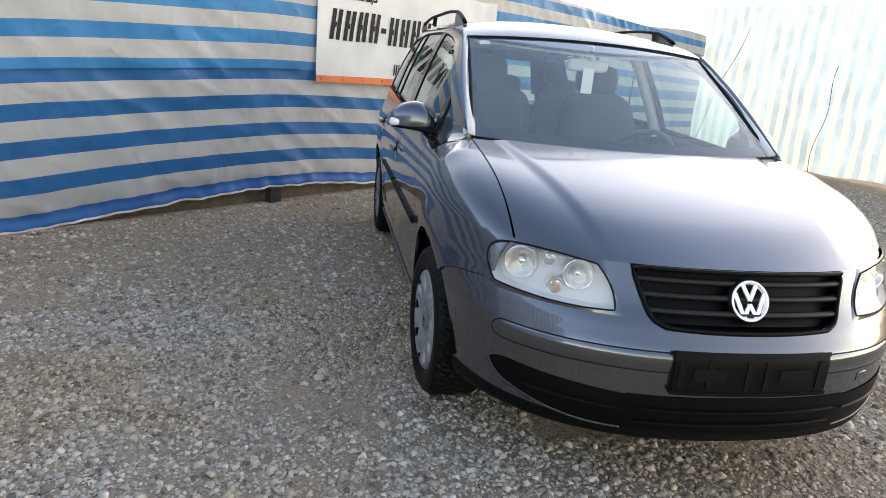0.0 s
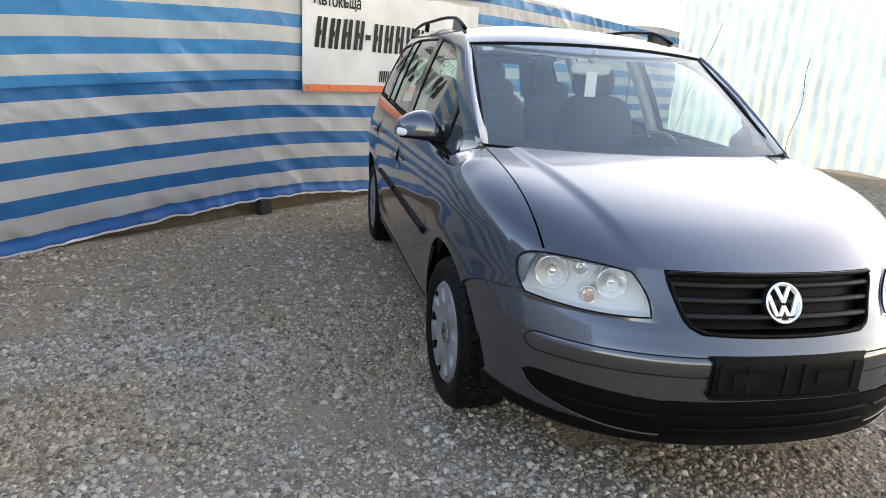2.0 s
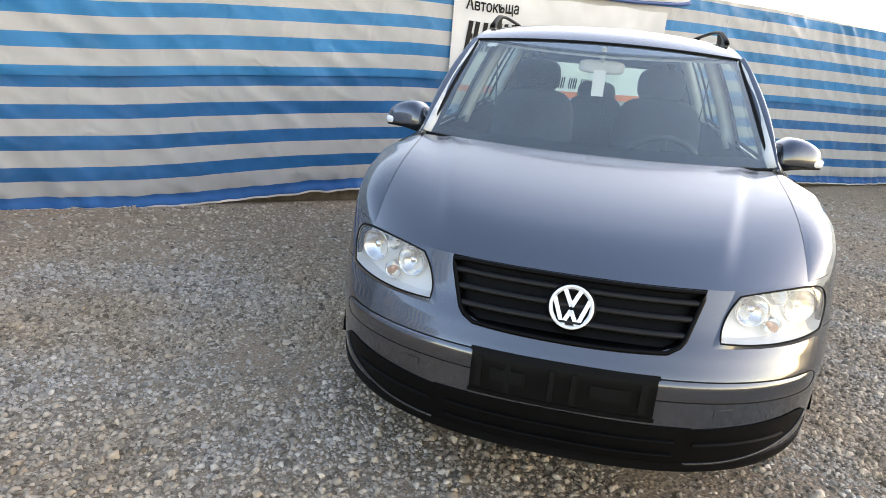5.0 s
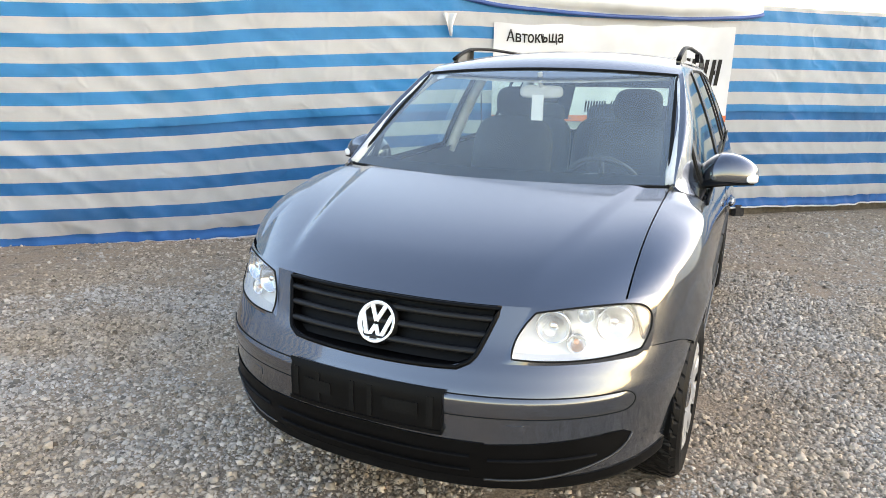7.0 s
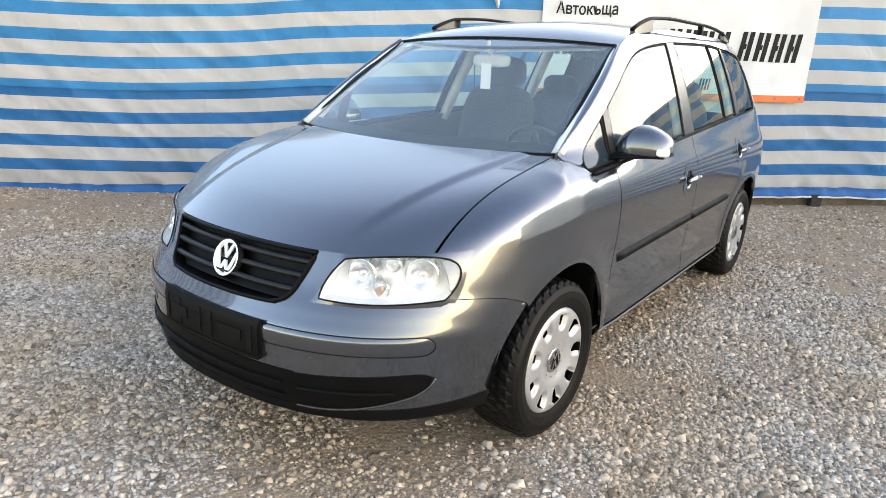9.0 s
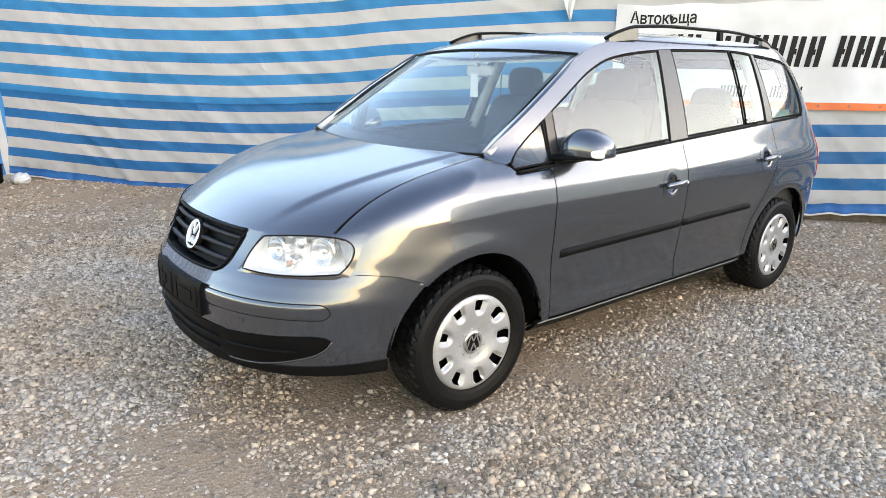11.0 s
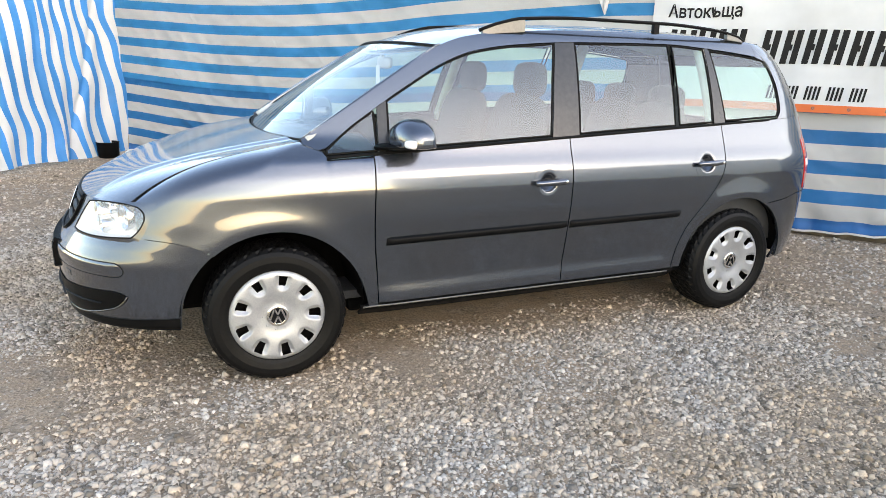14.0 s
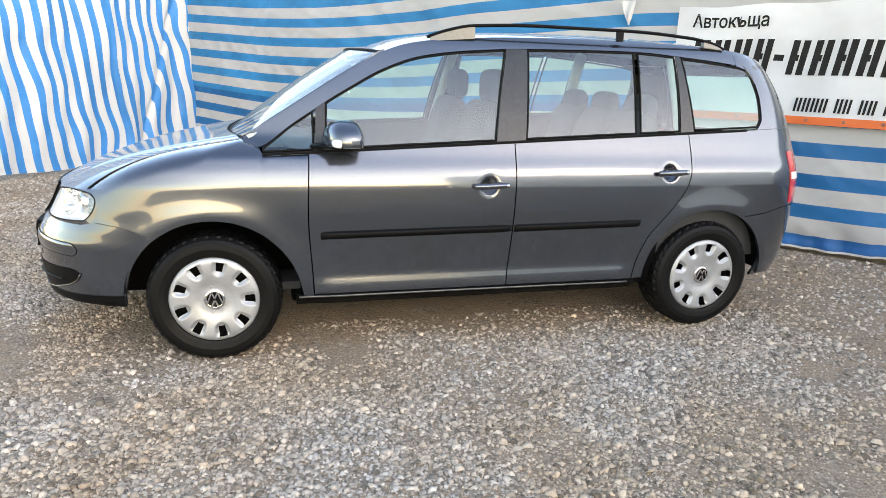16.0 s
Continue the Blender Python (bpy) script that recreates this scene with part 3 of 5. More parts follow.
def side_sheet(name, label, corner, way, length, mat, low, high, seed, fold, lean=0.0, crease=0.0):
    way = Vector((*way, 0)).normalized()
    out = Vector((way.y, -way.x, 0))

    def place(s, h):
        f = fold * (0.05 * noise.noise(Vector((s * 2.2 + h * 0.25, h * 0.35, seed))) + 0.022 * noise.noise(Vector((s * 5.0 + h * 0.8, h * 0.7, seed + 4))))
        f += 0.010 * noise.noise(Vector((s * 9, h * 3, seed + 8))) + crease * 0.035 * math.exp(-((s - 0.12 - 0.34 * (2.45 - h)) / 0.05) ** 2)
        f -= crease * 0.05 * math.exp(-((s - 1.05 - 0.13 * h) / 0.022) ** 2)
        slide = 0.05 * noise.noise(Vector((s * 1.1, h * 1.9, seed + 2))) + 0.10 * (1.0 - h / high) * noise.noise(Vector((s * 0.6, 0.0, seed + 1)))
        p = Vector(corner) + way * (s + slide * fold) + out * f
        hem = 0.02 * math.sin(s * 4 + seed) * step(0.3, 0.0, h)
        return (p.x, p.y, h + hem)
    return hung_sheet(name, label, mat, place, length, low, high, 420, 50, lambda s, h: (s - lean * h - crease * 0.05 * step(-0.05, 0.05, s - 0.12 - 0.34 * (2.45 - h)) + crease * 0.035 * noise.noise(Vector((s * 0.9, h * 2.4, 5.0))), h))


corner_l = FENCE_O + FENCE_D * U0
corner_r = FENCE_O + FENCE_D * U1
side_sheet("wall_side_sheet", "tarpaulin with upright blue and white stripes, loosely hung in folds", corner_l + Vector((0.02, -0.02, 0)), (0.76, -0.65), 4.6, TARP_SIDE, 0.10, 2.6, 2.0, 1.6, 0.13, 1.0)
side_sheet("wall_far_sheet", "striped tarpaulin paled by glare put into its colours, with light shining through it", corner_r + Vector((0.02, -0.02, 0)), (0.37, -0.93), 8.0, TARP_FAR, 0.03, 3.0, 11.0, 1.1)


def fence_box(name, u0, u1, z0, z1, d0, d1, mat, parent=None, label=""):
    bm = box_data((u0, d0, z0), (u1, d1, z1), 0.004)
    for v in bm.verts:
        v.co = FENCE_O + FENCE_D * v.co.x - FENCE_N * v.co.y + Vector((0, 0, v.co.z))
    bmesh.ops.recalc_face_normals(bm, faces=bm.faces)
    return part(name, bm, mat, parent, label, smooth=False)


for k in range(6):
    u = U0 + 0.1 + k * 2.92
    tagged(fence_box("footing_board", u, u + 2.925, -0.16, max(hem_z(u), hem_z(u + 1.46), hem_z(u + 2.92)) + 0.06, 0.045, 0.085, BOARD), "weathered timber board along the foot of the sheet wall", "board", "footing boards")


# ---- the car: nose at y = 0, left side towards +x ----
car = new("car")
car.location = (0, 2.2, 0)
tagged(car, "dark grey metallic compact family van with silver hubcaps, parked on gravel", "car")

WIDE = spline([(0.24, 0.80), (0.30, 0.855), (0.36, 0.856), (0.45, 0.860), (0.60, 0.872), (0.75, 0.886), (0.84, 0.887), (0.91, 0.877), (1.0, 0.844), (1.1, 0.810), (1.25, 0.756), (1.4, 0.692), (1.5, 0.643), (1.56, 0.605), (1.60, 0.55), (1.63, 0.45)])
NOSE = spline([(0.22, 0.075), (0.30, 0.035), (0.42, 0.014), (0.55, 0.014), (0.62, 0.045), (0.70, 0.095), (0.80, 0.14), (1.0, 0.22), (1.2, 0.3)])
TAIL = spline([(0.25, 4.30), (0.40, 4.37), (0.60, 4.39), (0.80, 4.385), (1.05, 4.355), (1.3, 4.29), (1.5, 4.18), (1.6, 4.06)])
DF, AF, BF = 0.90, 2.4, 2.9
DR, AR, BR = 0.90, 3.0, 5.8
HUBS = ((0.917, 0.305), (3.595, 0.305))
ARCH = 0.395


def flank(y, z):
    """Half width of the body at y, z."""
    x = WIDE(z)
    a, b = NOSE(z) + DF, TAIL(z) - DR
    if y < a:
        x *= max(0.0, 1 - min(1.0, (a - y) / DF) ** BF) ** (1 / AF)
    if y > b:
        x *= max(0.0, 1 - min(1.0, (y - b) / DR) ** BR) ** (1 / AR)
    for hy, hz in HUBS:
        r = math.hypot(y - hy, z - hz)
        x += 0.013 * math.exp(-((r - 0.40) / 0.075) ** 2) * step(0.2, 0.42, z) * step(0.40, 0.62, y)
    ledge = 0.010 * step(0.415, 0.345, z) * step(1.36, 1.46, y) * step(3.16, 3.06, y)
    lean = 0.10 * min(1.0, max(0.0, (1.75 - y) / 0.68)) ** 2 * step(0.98, 1.08, z)
    return x + ledge - lean


def nose_y(x, z):
    w = WIDE(z)
    return NOSE(z) + DF * (1 - max(0.0, 1 - min(1.0, abs(x) / w) ** AF) ** (1 / BF))


def wrap(th, z, out=0.0):
    """Front of the body round the corner: th 0 in the middle, 1 at the side."""
    a = th * math.pi / 2
    x = WIDE(z) * math.sin(a) ** (2 / AF)
    y = NOSE(z) + DF * (1 - math.cos(a) ** (2 / BF))
    nx, ny = math.sin(a) ** 1.6, -math.cos(a) ** 1.0
    n = math.hypot(nx, ny) or 1
    return (x + out * nx / n, y + out * ny / n, z)


def th_of_x(x, z):
    return math.asin(min(1.0, (abs(x) / WIDE(z)) ** (AF / 2))) * 2 / math.pi


def th_of_y(y, z):
    c = max(0.0, 1 - (y - NOSE(z)) / DF)
    return math.acos(min(1.0, c ** (BF / 2))) * 2 / math.pi


def belt(y):
    return 1.004 + 0.052 * (y - 1.37)


def region(yl, yr, zlo, zhi, out=0.0, pu=1.0):
    """A panel on the side between two uprights yl(z), yr(z) and two lines zlo(y), zhi(y)."""
    def fn(u, v):
        u = u ** pu
        y = lerp(yl(0.7), yr(0.7), u)
        for _ in range(4):
            z = lerp(zlo(y), zhi(y), v)
            y = lerp(yl(z), yr(z), u)
        z = lerp(zlo(y), zhi(y), v)
        return (flank(y, z) + out, y, z)
    return fn


def const(c):
    return lambda _: c


def arch_z(y, k, r=ARCH):
    hy, hz = HUBS[k]
    d = abs(y - hy)
    return hz + math.sqrt(max(0.0, r * r - d * d)) if d < r else 0.0


# bonnet
def bonnet_rise(v, side=1.0):
    """Share of the bonnet's height at v along it: rounder at its side edges than in the middle."""
    k = lerp(0.28, 0.52, side)
    return (1 - k) * v + k * (1 - (1 - v) ** 4)


def bonnet_edge(v):
    return lerp(0.684, 0.706, v)


def bonnet(u, v):
    s = 2 * u - 1
    x = s * bonnet_edge(v)
    y0, y1 = nose_y(x, 0.80) + 0.004, 0.97 + 0.10 * (x / 0.7) ** 2
    z0, z1 = 0.806, 1.047 + 0.012 * (x / 0.7) ** 2
    y = lerp(y0, y1, v)
    z = lerp(z0, z1, bonnet_rise(v, abs(s) ** 2.5))
    xc = lerp(0.42, 0.60, v)
    z += 0.009 * step(xc + 0.026, xc - 0.026, abs(x)) * step(0.0, 0.25, v)
    return (x, y, z)


panel("bonnet", bonnet, 110, 30, PAINT, car, "smooth grey-blue bonnet with two raised creases")


def edge_z(y):
    v = min(1.0, max(0.0, (y - 0.367) / (1.07 - 0.367)))
    return lerp(0.806, 1.059, bonnet_rise(v))



# front wings
cut_f = spline([(0.30, 1.385), (0.40, 1.380), (0.714, 1.361), (1.0, 1.370)])
wing_seam = spline([(0.36, 0.684), (0.45, 0.676), (0.536, 0.664), (0.62, 0.638), (0.70, 0.60)])


def wing_low(y):
    if y < 0.66:
        return wing_seam(y)
    a = arch_z(y, 0)
    return max(a, 0.305)


def wing_top(y):
    return lerp(1.050, 1.018, min(1.0, (y - 1.07) / 0.09)) if y < 1.16 else belt(y) - 0.002


def wing(u, v):
    y = lerp(0.383, 1.358, u ** 1.15)
    lo = wing_low(y)
    if y < 1.07:
        ze = edge_z(y) - 0.002
        zs = ze - lerp(0.075, 0.012, step(0.80, 1.07, y))
        xe = lerp(0.684, 0.706, (y - 0.367) / 0.703) + 0.004
        if v < 0.7:
            z = lerp(lo, zs, v / 0.7)
            x = flank(y, z)
        else:
            t = (v - 0.7) / 0.3
            xs, rise = flank(y, zs), ze - zs
            slope = (flank(y, zs) - flank(y, zs - 0.02)) / 0.02
            cx, cz = xs + slope * rise * 0.75 - 0.006, zs + rise * 0.84
            x, z = (1 - t) ** 2 * xs + 2 * t * (1 - t) * cx + t * t * xe, (1 - t) ** 2 * zs + 2 * t * (1 - t) * cz + t * t * ze
    else:
        z = lerp(lo, wing_top(y), min(1.0, v / 0.7))
        x = flank(y, z) - max(0.0, v - 0.7) * 0.1
    return (x, y + u ** 6 * (cut_f(min(z, 1.0)) - 0.003 - 1.358), z)


both("front_wing", wing, 56, 40, PAINT, car)

# doors
cut_r = spline([(0.30, 3.135), (0.40, 3.15), (0.538, 3.20), (0.64, 3.275), (0.741, 3.356), (0.83, 3.41), (0.914, 3.433), (1.0, 3.437), (1.1, 3.432)])
cut_m = spline([(0.30, 2.386), (0.63, 2.404), (1.05, 2.408)])
front_doors = both("front_door", region(lambda z: cut_f(z) + 0.003, lambda z: cut_m(z) - 0.003, const(0.315), lambda y: belt(y)), 30, 40, PAINT, car)
rear_doors = both("rear_door", region(lambda z: cut_m(z) + 0.003, lambda z: cut_r(z) - 0.003, const(0.315), lambda y: belt(y)), 30, 40, PAINT, car)

# rear quarters, with the arch cut out
tail_seam = spline([(3.80, 0.66), (3.95, 0.675), (4.08, 0.705), (4.4, 0.72)])


def quarter_low(y):
    a = arch_z(y, 1)
    if y > 3.80:
        return max(a if y < 3.86 else 0, tail_seam(y))
    return 0.688 if y < 3.505 else max(a, 0.3)


quarters = both("rear_quarter", region(lambda z: cut_r(z) + 0.003, lambda z: TAIL(z) - 0.06, quarter_low, lambda y: belt(y) + 0.004, 0.0, 0.8), 120, 44, PAINT, car)
for k, s in enumerate((1, -1)):
    g = region(lambda z: cut_r(z) + 0.003, lambda z: 3.595 - math.sqrt(max(0.0, ARCH ** 2 - (z - 0.305) ** 2)) - 0.001, const(0.315), const(0.688))
    panel("arch_leg", g if s > 0 else mirrored(g), 8, 24, PAINT, quarters[k])
both("rear_bumper_side", region(lambda z: 3.595 + math.sqrt(max(0.0, ARCH ** 2 - (z - 0.305) ** 2)) + 0.002, lambda z: TAIL(z) - 0.03, const(0.30), lambda y: tail_seam(y) - 0.005, 0.0, 0.75), 30, 18, PAINT, car)
both("sill", region(const(1.30), const(3.16), const(0.245), const(0.309), -0.004), 30, 6, BLACK, car, "black sill with a bright upper edge")
for s in (1, -1):
    tube("sill_strip", [(s * (flank(y, 0.295) + 0.004), y, 0.297 + 0.004 * math.sin(y)) for y in [1.31 + 0.06 * k for k in range(31)]], 0.005, SILVER, car, sides=6)

# cant rails and windscreen pillars
qtr_b = spline([(1.13, 3.868), (1.2, 3.918), (1.3, 3.922), (1.42, 3.900), (1.46, 3.885), (1.49, 3.855)])
window_top = spline([(1.07, 1.012), (1.151, 1.03), (1.30, 1.135), (1.462, 1.243), (1.561, 1.303), (1.757, 1.409), (1.943, 1.472), (2.196, 1.508), (2.53, 1.530), (3.15, 1.541), (3.444, 1.525), (3.817, 1.490), (3.90, 1.473)])
roof_edge = spline([(1.07, 1.066), (1.30, 1.217), (1.58, 1.392), (1.75, 1.487), (1.90, 1.535), (2.1, 1.563), (2.5, 1.588), (3.0, 1.598), (3.4, 1.594), (3.8, 1.572), (4.0, 1.535), (4.06, 1.50)])
both("roof_frame", region(const(1.072), const(3.80), lambda y: wing_top(y) + 0.001 if y < 1.16 else window_top(y), roof_edge), 90, 8, PAINT, car, "", 0.01)
both("rear_pillar", region(lambda z: qtr_b(z) + 0.010 if z < 1.478 else 3.803, lambda z: TAIL(z) - 0.05, lambda y: belt(y) + 0.006, lambda y: roof_edge(y) if y < 4.06 else lerp(1.50, 1.42, (y - 4.06) / 0.2), 0.0, 0.85), 26, 26, PAINT, car)


def roof(u, v):
    s = 2 * u - 1
    y = lerp(1.655 + 0.10 * s * s, 4.06 - 0.05 * s * s, v)
    e = roof_edge(y)
    x = s * (flank(y, e) - 0.002)
    crown = spline([(1.6, 0.028), (2.2, 0.045), (3.0, 0.045), (3.8, 0.035), (4.05, 0.03)])(y)
    return (x, y, e + crown * (1 - abs(s) ** 2.2))


roof_part = panel("roof", roof, 40, 44, PAINT, car)


def windscreen(u, v):
    s = 2 * u - 1
    xb, xt = s * 0.700, s * 0.625
    a = Vector((xb, 0.985 + 0.10 * s * s, 1.046 + 0.014 * s * s))
    e = roof_edge(1.755)
    b = Vector((xt, 1.648 + 0.10 * s * s, lerp(1.506, e - 0.006, s * s)))
    p = a.lerp(b, v)
    p.z += 0.022 * math.sin(math.pi * v) * (1 - 0.6 * s * s)
    return p


ws = panel("windscreen", windscreen, 30, 24, SCREEN, car, "raked clear windscreen with a painted-on sky haze and an inspection sticker", 0)
ws.visible_shadow = False


def screen_pillar(u, v):
    y = lerp(1.066, 1.757, v)
    e = roof_edge(y)
    a = Vector(windscreen(1.0, v)) + Vector((0.006, 0, 0.004))
    b = Vector((flank(y, e) - 0.001, y, e))
    p = a.lerp(b, u)
    p.z += 0.010 * math.sin(math.pi * u)
    p.x += 0.008 * math.sin(math.pi * u)
    return p


both("screen_pillar", screen_pillar, 6, 30, PAINT, car, "", 0.002)
rim = [windscreen(i / 20, 0) for i in range(20)] + [windscreen(1, i / 20) for i in range(20)] + [windscreen(1 - i / 20, 1) for i in range(20)] + [windscreen(0, 1 - i / 20) for i in range(20)]
tube("windscreen_seal", rim, 0.0085, RUBBER, ws, sides=6, closed=True)
for u0, u1, v0, v1 in ((0.0, 0.024, 0.0, 1.0), (0.976, 1.0, 0.0, 1.0), (0.0, 1.0, 0.0, 0.09), (0.0, 1.0, 0.985, 1.0)):
    panel("black_border", lambda a, e, u0=u0, u1=u1, v0=v0, v1=v1: Vector(windscreen(lerp(u0, u1, a), lerp(v0, v1, e))) - Vector((0, -0.002, 0.004)), 24, 24, GRILLE_BLACK, ws, "black printed border of the screen", 0)



def wing_cap(u, v):
    a = Vector((0.707, 1.0, edge_z(1.0))).lerp(Vector((0.706, 1.076, 1.054)), v)
    y = lerp(1.0, 1.072, v)
    b = Vector((flank(y, lerp(1.0, 1.055, v)) - 0.001, y, lerp(1.0, 1.055, v)))
    return a.lerp(b, u) - Vector((0, 0, 0.012))


both("wing_cap", wing_cap, 8, 8, PAINT, car, "", 0)
panel("cowl", lambda u, v: (lerp(-0.67, 0.67, u), lerp(0.955, 1.02, v) + 0.10 * (2 * u - 1) ** 2, lerp(1.018, 1.035, v)), 20, 4, BLACK, car, "black scuttle panel under the wipers", 0)
for x0, x1 in ((-0.56, -0.02), (0.10, 0.62)):
    pts = [(lerp(x0, x1, k / 12), 0.985 + 0.10 * (lerp(x0, x1, k / 12) / 0.7) ** 2 + 0.02 * k / 12, 1.040 + 0.008 * k / 12) for k in range(13)]
    tube("wiper", pts, 0.007, BLACK, car, "black wiper arm", sides=6)



# side windows
def pane(name, fn, owner, nu=16, nv=14):
    for k, own in enumerate(owner):
        f = fn if k == 0 else mirrored(fn)
        g = panel(name, f, nu, nv, GLASS, own, "", 0)
        g.visible_shadow = False
        loop = [f(i / 24, 0) for i in range(24)] + [f(1, i / 16) for i in range(16)] + [f(1 - i / 24, 1) for i in range(24)] + [f(0, 1 - i / 16) for i in range(16)]
        tube("window_seal", loop, 0.0055, RUBBER, own, sides=6, closed=True)


def wtop(y):
    return window_top(y) - 0.010


post_b = spline([(1.04, 2.300), (1.3, 2.345), (1.53, 2.398)])
rear_a = spline([(1.06, 2.478), (1.3, 2.503), (1.54, 2.530)])
rear_b = spline([(1.09, 3.108), (1.3, 3.125), (1.54, 3.146)])
fix_a = spline([(1.09, 3.138), (1.3, 3.155), (1.54, 3.176)])
fix_b = spline([(1.10, 3.378), (1.3, 3.392), (1.53, 3.400)])
qtr_a = spline([(1.11, 3.478), (1.3, 3.466), (1.53, 3.446)])
IN = -0.010
pane("quarter_light", region(lambda z: 1.165 + (z - 1.02) * 0.10, const(1.395), lambda y: belt(y) + 0.016, lambda y: max(wtop(y), belt(y) + 0.022), IN), front_doors)
pane("window_glass", region(lambda z: 1.452 + 0.05 * (z - 1.02), post_b, lambda y: belt(y) + 0.018, wtop, IN), front_doors)
pane("window_glass", region(rear_a, rear_b, lambda y: belt(y) + 0.018, wtop, IN), rear_doors)
pane("quarter_light", region(fix_a, fix_b, lambda y: belt(y) + 0.018, wtop, IN), rear_doors)
pane("side_window", region(qtr_a, qtr_b, lambda y: belt(y) + 0.020, lambda y: wtop(y) - 0.004, IN), (car, car))
both("pillar_cover", region(lambda z: post_b(z) + 0.008, lambda z: rear_a(z) - 0.008, lambda y: belt(y) + 0.004, lambda y: window_top(y) - 0.002, -0.004), 8, 16, PILLAR, car, "dark grey door pillar trim")
both("pillar_cover", region(lambda z: fix_b(z) + 0.008, lambda z: qtr_a(z) - 0.008, lambda y: belt(y) + 0.004, lambda y: window_top(y) - 0.002, -0.004), 8, 16, PILLAR, car, "dark grey rear pillar trim")
both("pillar_cover", region(lambda z: 1.403 + 0.05 * (z - 1.02), lambda z: 1.446 + 0.05 * (z - 1.02), lambda y: belt(y) + 0.004, lambda y: window_top(y) - 0.002, -0.003), 6, 14, PILLAR, car, "dark grey mirror triangle post")
for s in (1, -1):
    tube("waist_strip", [(s * (flank(y, belt(y) + 0.004) + 0.003), y, belt(y) + 0.006) for y in [1.16 + 0.05 * k for k in range(54)]], 0.007, RUBBER, car, "black rubber waist strip", sides=6)

# mouldings, handles
for k, s in enumerate((1, -1)):
    for own, y0, y1 in ((front_doors[k], 1.418, 2.398), (rear_doors[k], 2.412, 3.150)):
        def mould(u, v, y0=y0, y1=y1, s=s):
            y = lerp(y0, y1, u)
            z = lerp(0.592, 0.632, v) + 0.012 * (y - 1.4) + 0.004 * step(0.93, 1.0, u) * (0.5 - v)
            out = 0.016 * math.sin(math.pi * min(max(v, 0.0), 1.0)) ** 0.4 * min(1.0, (u * (y1 - y0)) / 0.015, ((1 - u) * (y1 - y0)) / 0.015)
            return (s * (flank(y, z) + out), y, z)
        panel("side_moulding", mould, 40, 8, BLACK, own, "black rubbing strip", 0)
    for own, yc, zc in ((front_doors[k], 2.262, 0.848), (rear_doors[k], 3.300, 0.908)):
        x = flank(yc, zc)
        verts, faces = [], []
        rings = 9
        for i in range(rings + 1):
            r = 0.052 * (1 - (i - 2) / 7) if i > 2 else lerp(0.090, 0.052, i / 2)
            for a in range(28):
                t = 2 * math.pi * a / 28
                y, z = yc + r * math.cos(t), zc + r * math.sin(t) * 0.98
                verts.append((s * (flank(y, z) + 0.0012 - 0.034 * step(2, 7, i)), y, z))
        for i in range(rings):
            for a in range(28):
                faces.append([i * 28 + a, i * 28 + (a + 1) % 28, (i + 1) * 28 + (a + 1) % 28, (i + 1) * 28 + a])
        mesh_object("handle_cup", verts, faces, PAINT, own)
        bm = bmesh.new()
        bm.from_mesh(own.data)
        near = [g for g in bm.faces if math.hypot(g.calc_center_median().y - yc, g.calc_center_median().z - zc) < 0.060]
        bmesh.ops.delete(bm, geom=near, context="FACES")
        bm.to_mesh(own.data)
        bm.free()
        pts = [(s * (flank(yc + d, zc) + 0.018 + 0.012 * math.cos(d * 14)), yc + d, zc + 0.004 + 0.03 * d) for d in [-0.085 + 0.01 * q for q in range(19)]]
        tube("door_handle", pts, lambda t: (0.010 + 0.004 * math.sin(math.pi * t), 0.013 + 0.003 * math.sin(math.pi * t)), PAINT, own, "grip handle in body colour", sides=10)
        tube("door_lock", [(s * (x + 0.022), yc + 0.088, zc + 0.007), (s * (x + 0.034), yc + 0.088, zc + 0.007)], 0.008, CHROME, own, sides=12)

# door mirrors
for s in (1, -1):
    def shell(p):
        q = p.copy()
        out = q.x * 0.5 + 0.5
        q.y *= 1.0 - 0.22 * out
        q.z = q.z * lerp(0.72, 1.0, step(0.0, 0.4, out)) * (1.0 - 0.22 * step(0.45, 1.0, out)) if q.z > 0 else q.z * 0.10
        if q.y > 0:
            q.y *= 0.62
        return q
    v, f = pod_data((0, 0, 0), (0.120, 0.118, 0.112), (3.0, 3.0), 36, 24, shell)
    m = Matrix.Translation((s * 0.893, 1.548, 1.054)) @ Matrix.Diagonal((s, 1, 1, 1)) @ pose(0, 0, 0, 0, 0, 10)
    mirror_part = mesh_object("door_mirror", [m @ p for p in v], f if s > 0 else [g[::-1] for g in f], PAINT, car, "rounded door mirror with white indicator")
    tube("mirror_foot", [(s * 0.785, 1.415, 1.036), (s * 0.84, 1.458, 1.042), (s * 0.90, 1.51, 1.044), (s * 0.972, 1.54, 1.045)], lambda t: (0.050 + 0.022 * t, 0.016 - 0.007 * t), BLACK, mirror_part, "black mirror foot", sides=12)
    v, f = pod_data((0, 0, 0), (0.035, 0.046, 0.021), (3.4, 3.4), 20, 12)
    m = Matrix.Translation((s * 0.972, 1.513, 1.066)) @ pose(0, 0, 0, 0, 0, s * 18)
    mesh_object("indicator", [m @ p for p in v], f, WHITE_PLASTIC, mirror_part, "white repeater lens")
    bm = bmesh.new()
    bmesh.ops.create_circle(bm, cap_ends=True, radius=1.0, segments=28)
    for q in bm.verts:
        q.co = Vector((s * (0.898 + 0.070 * q.co.x), 1.607, 1.092 + 0.036 * q.co.y))
    part("mirror_glass", bm, CHROME, mirror_part, "silvered mirror glass")

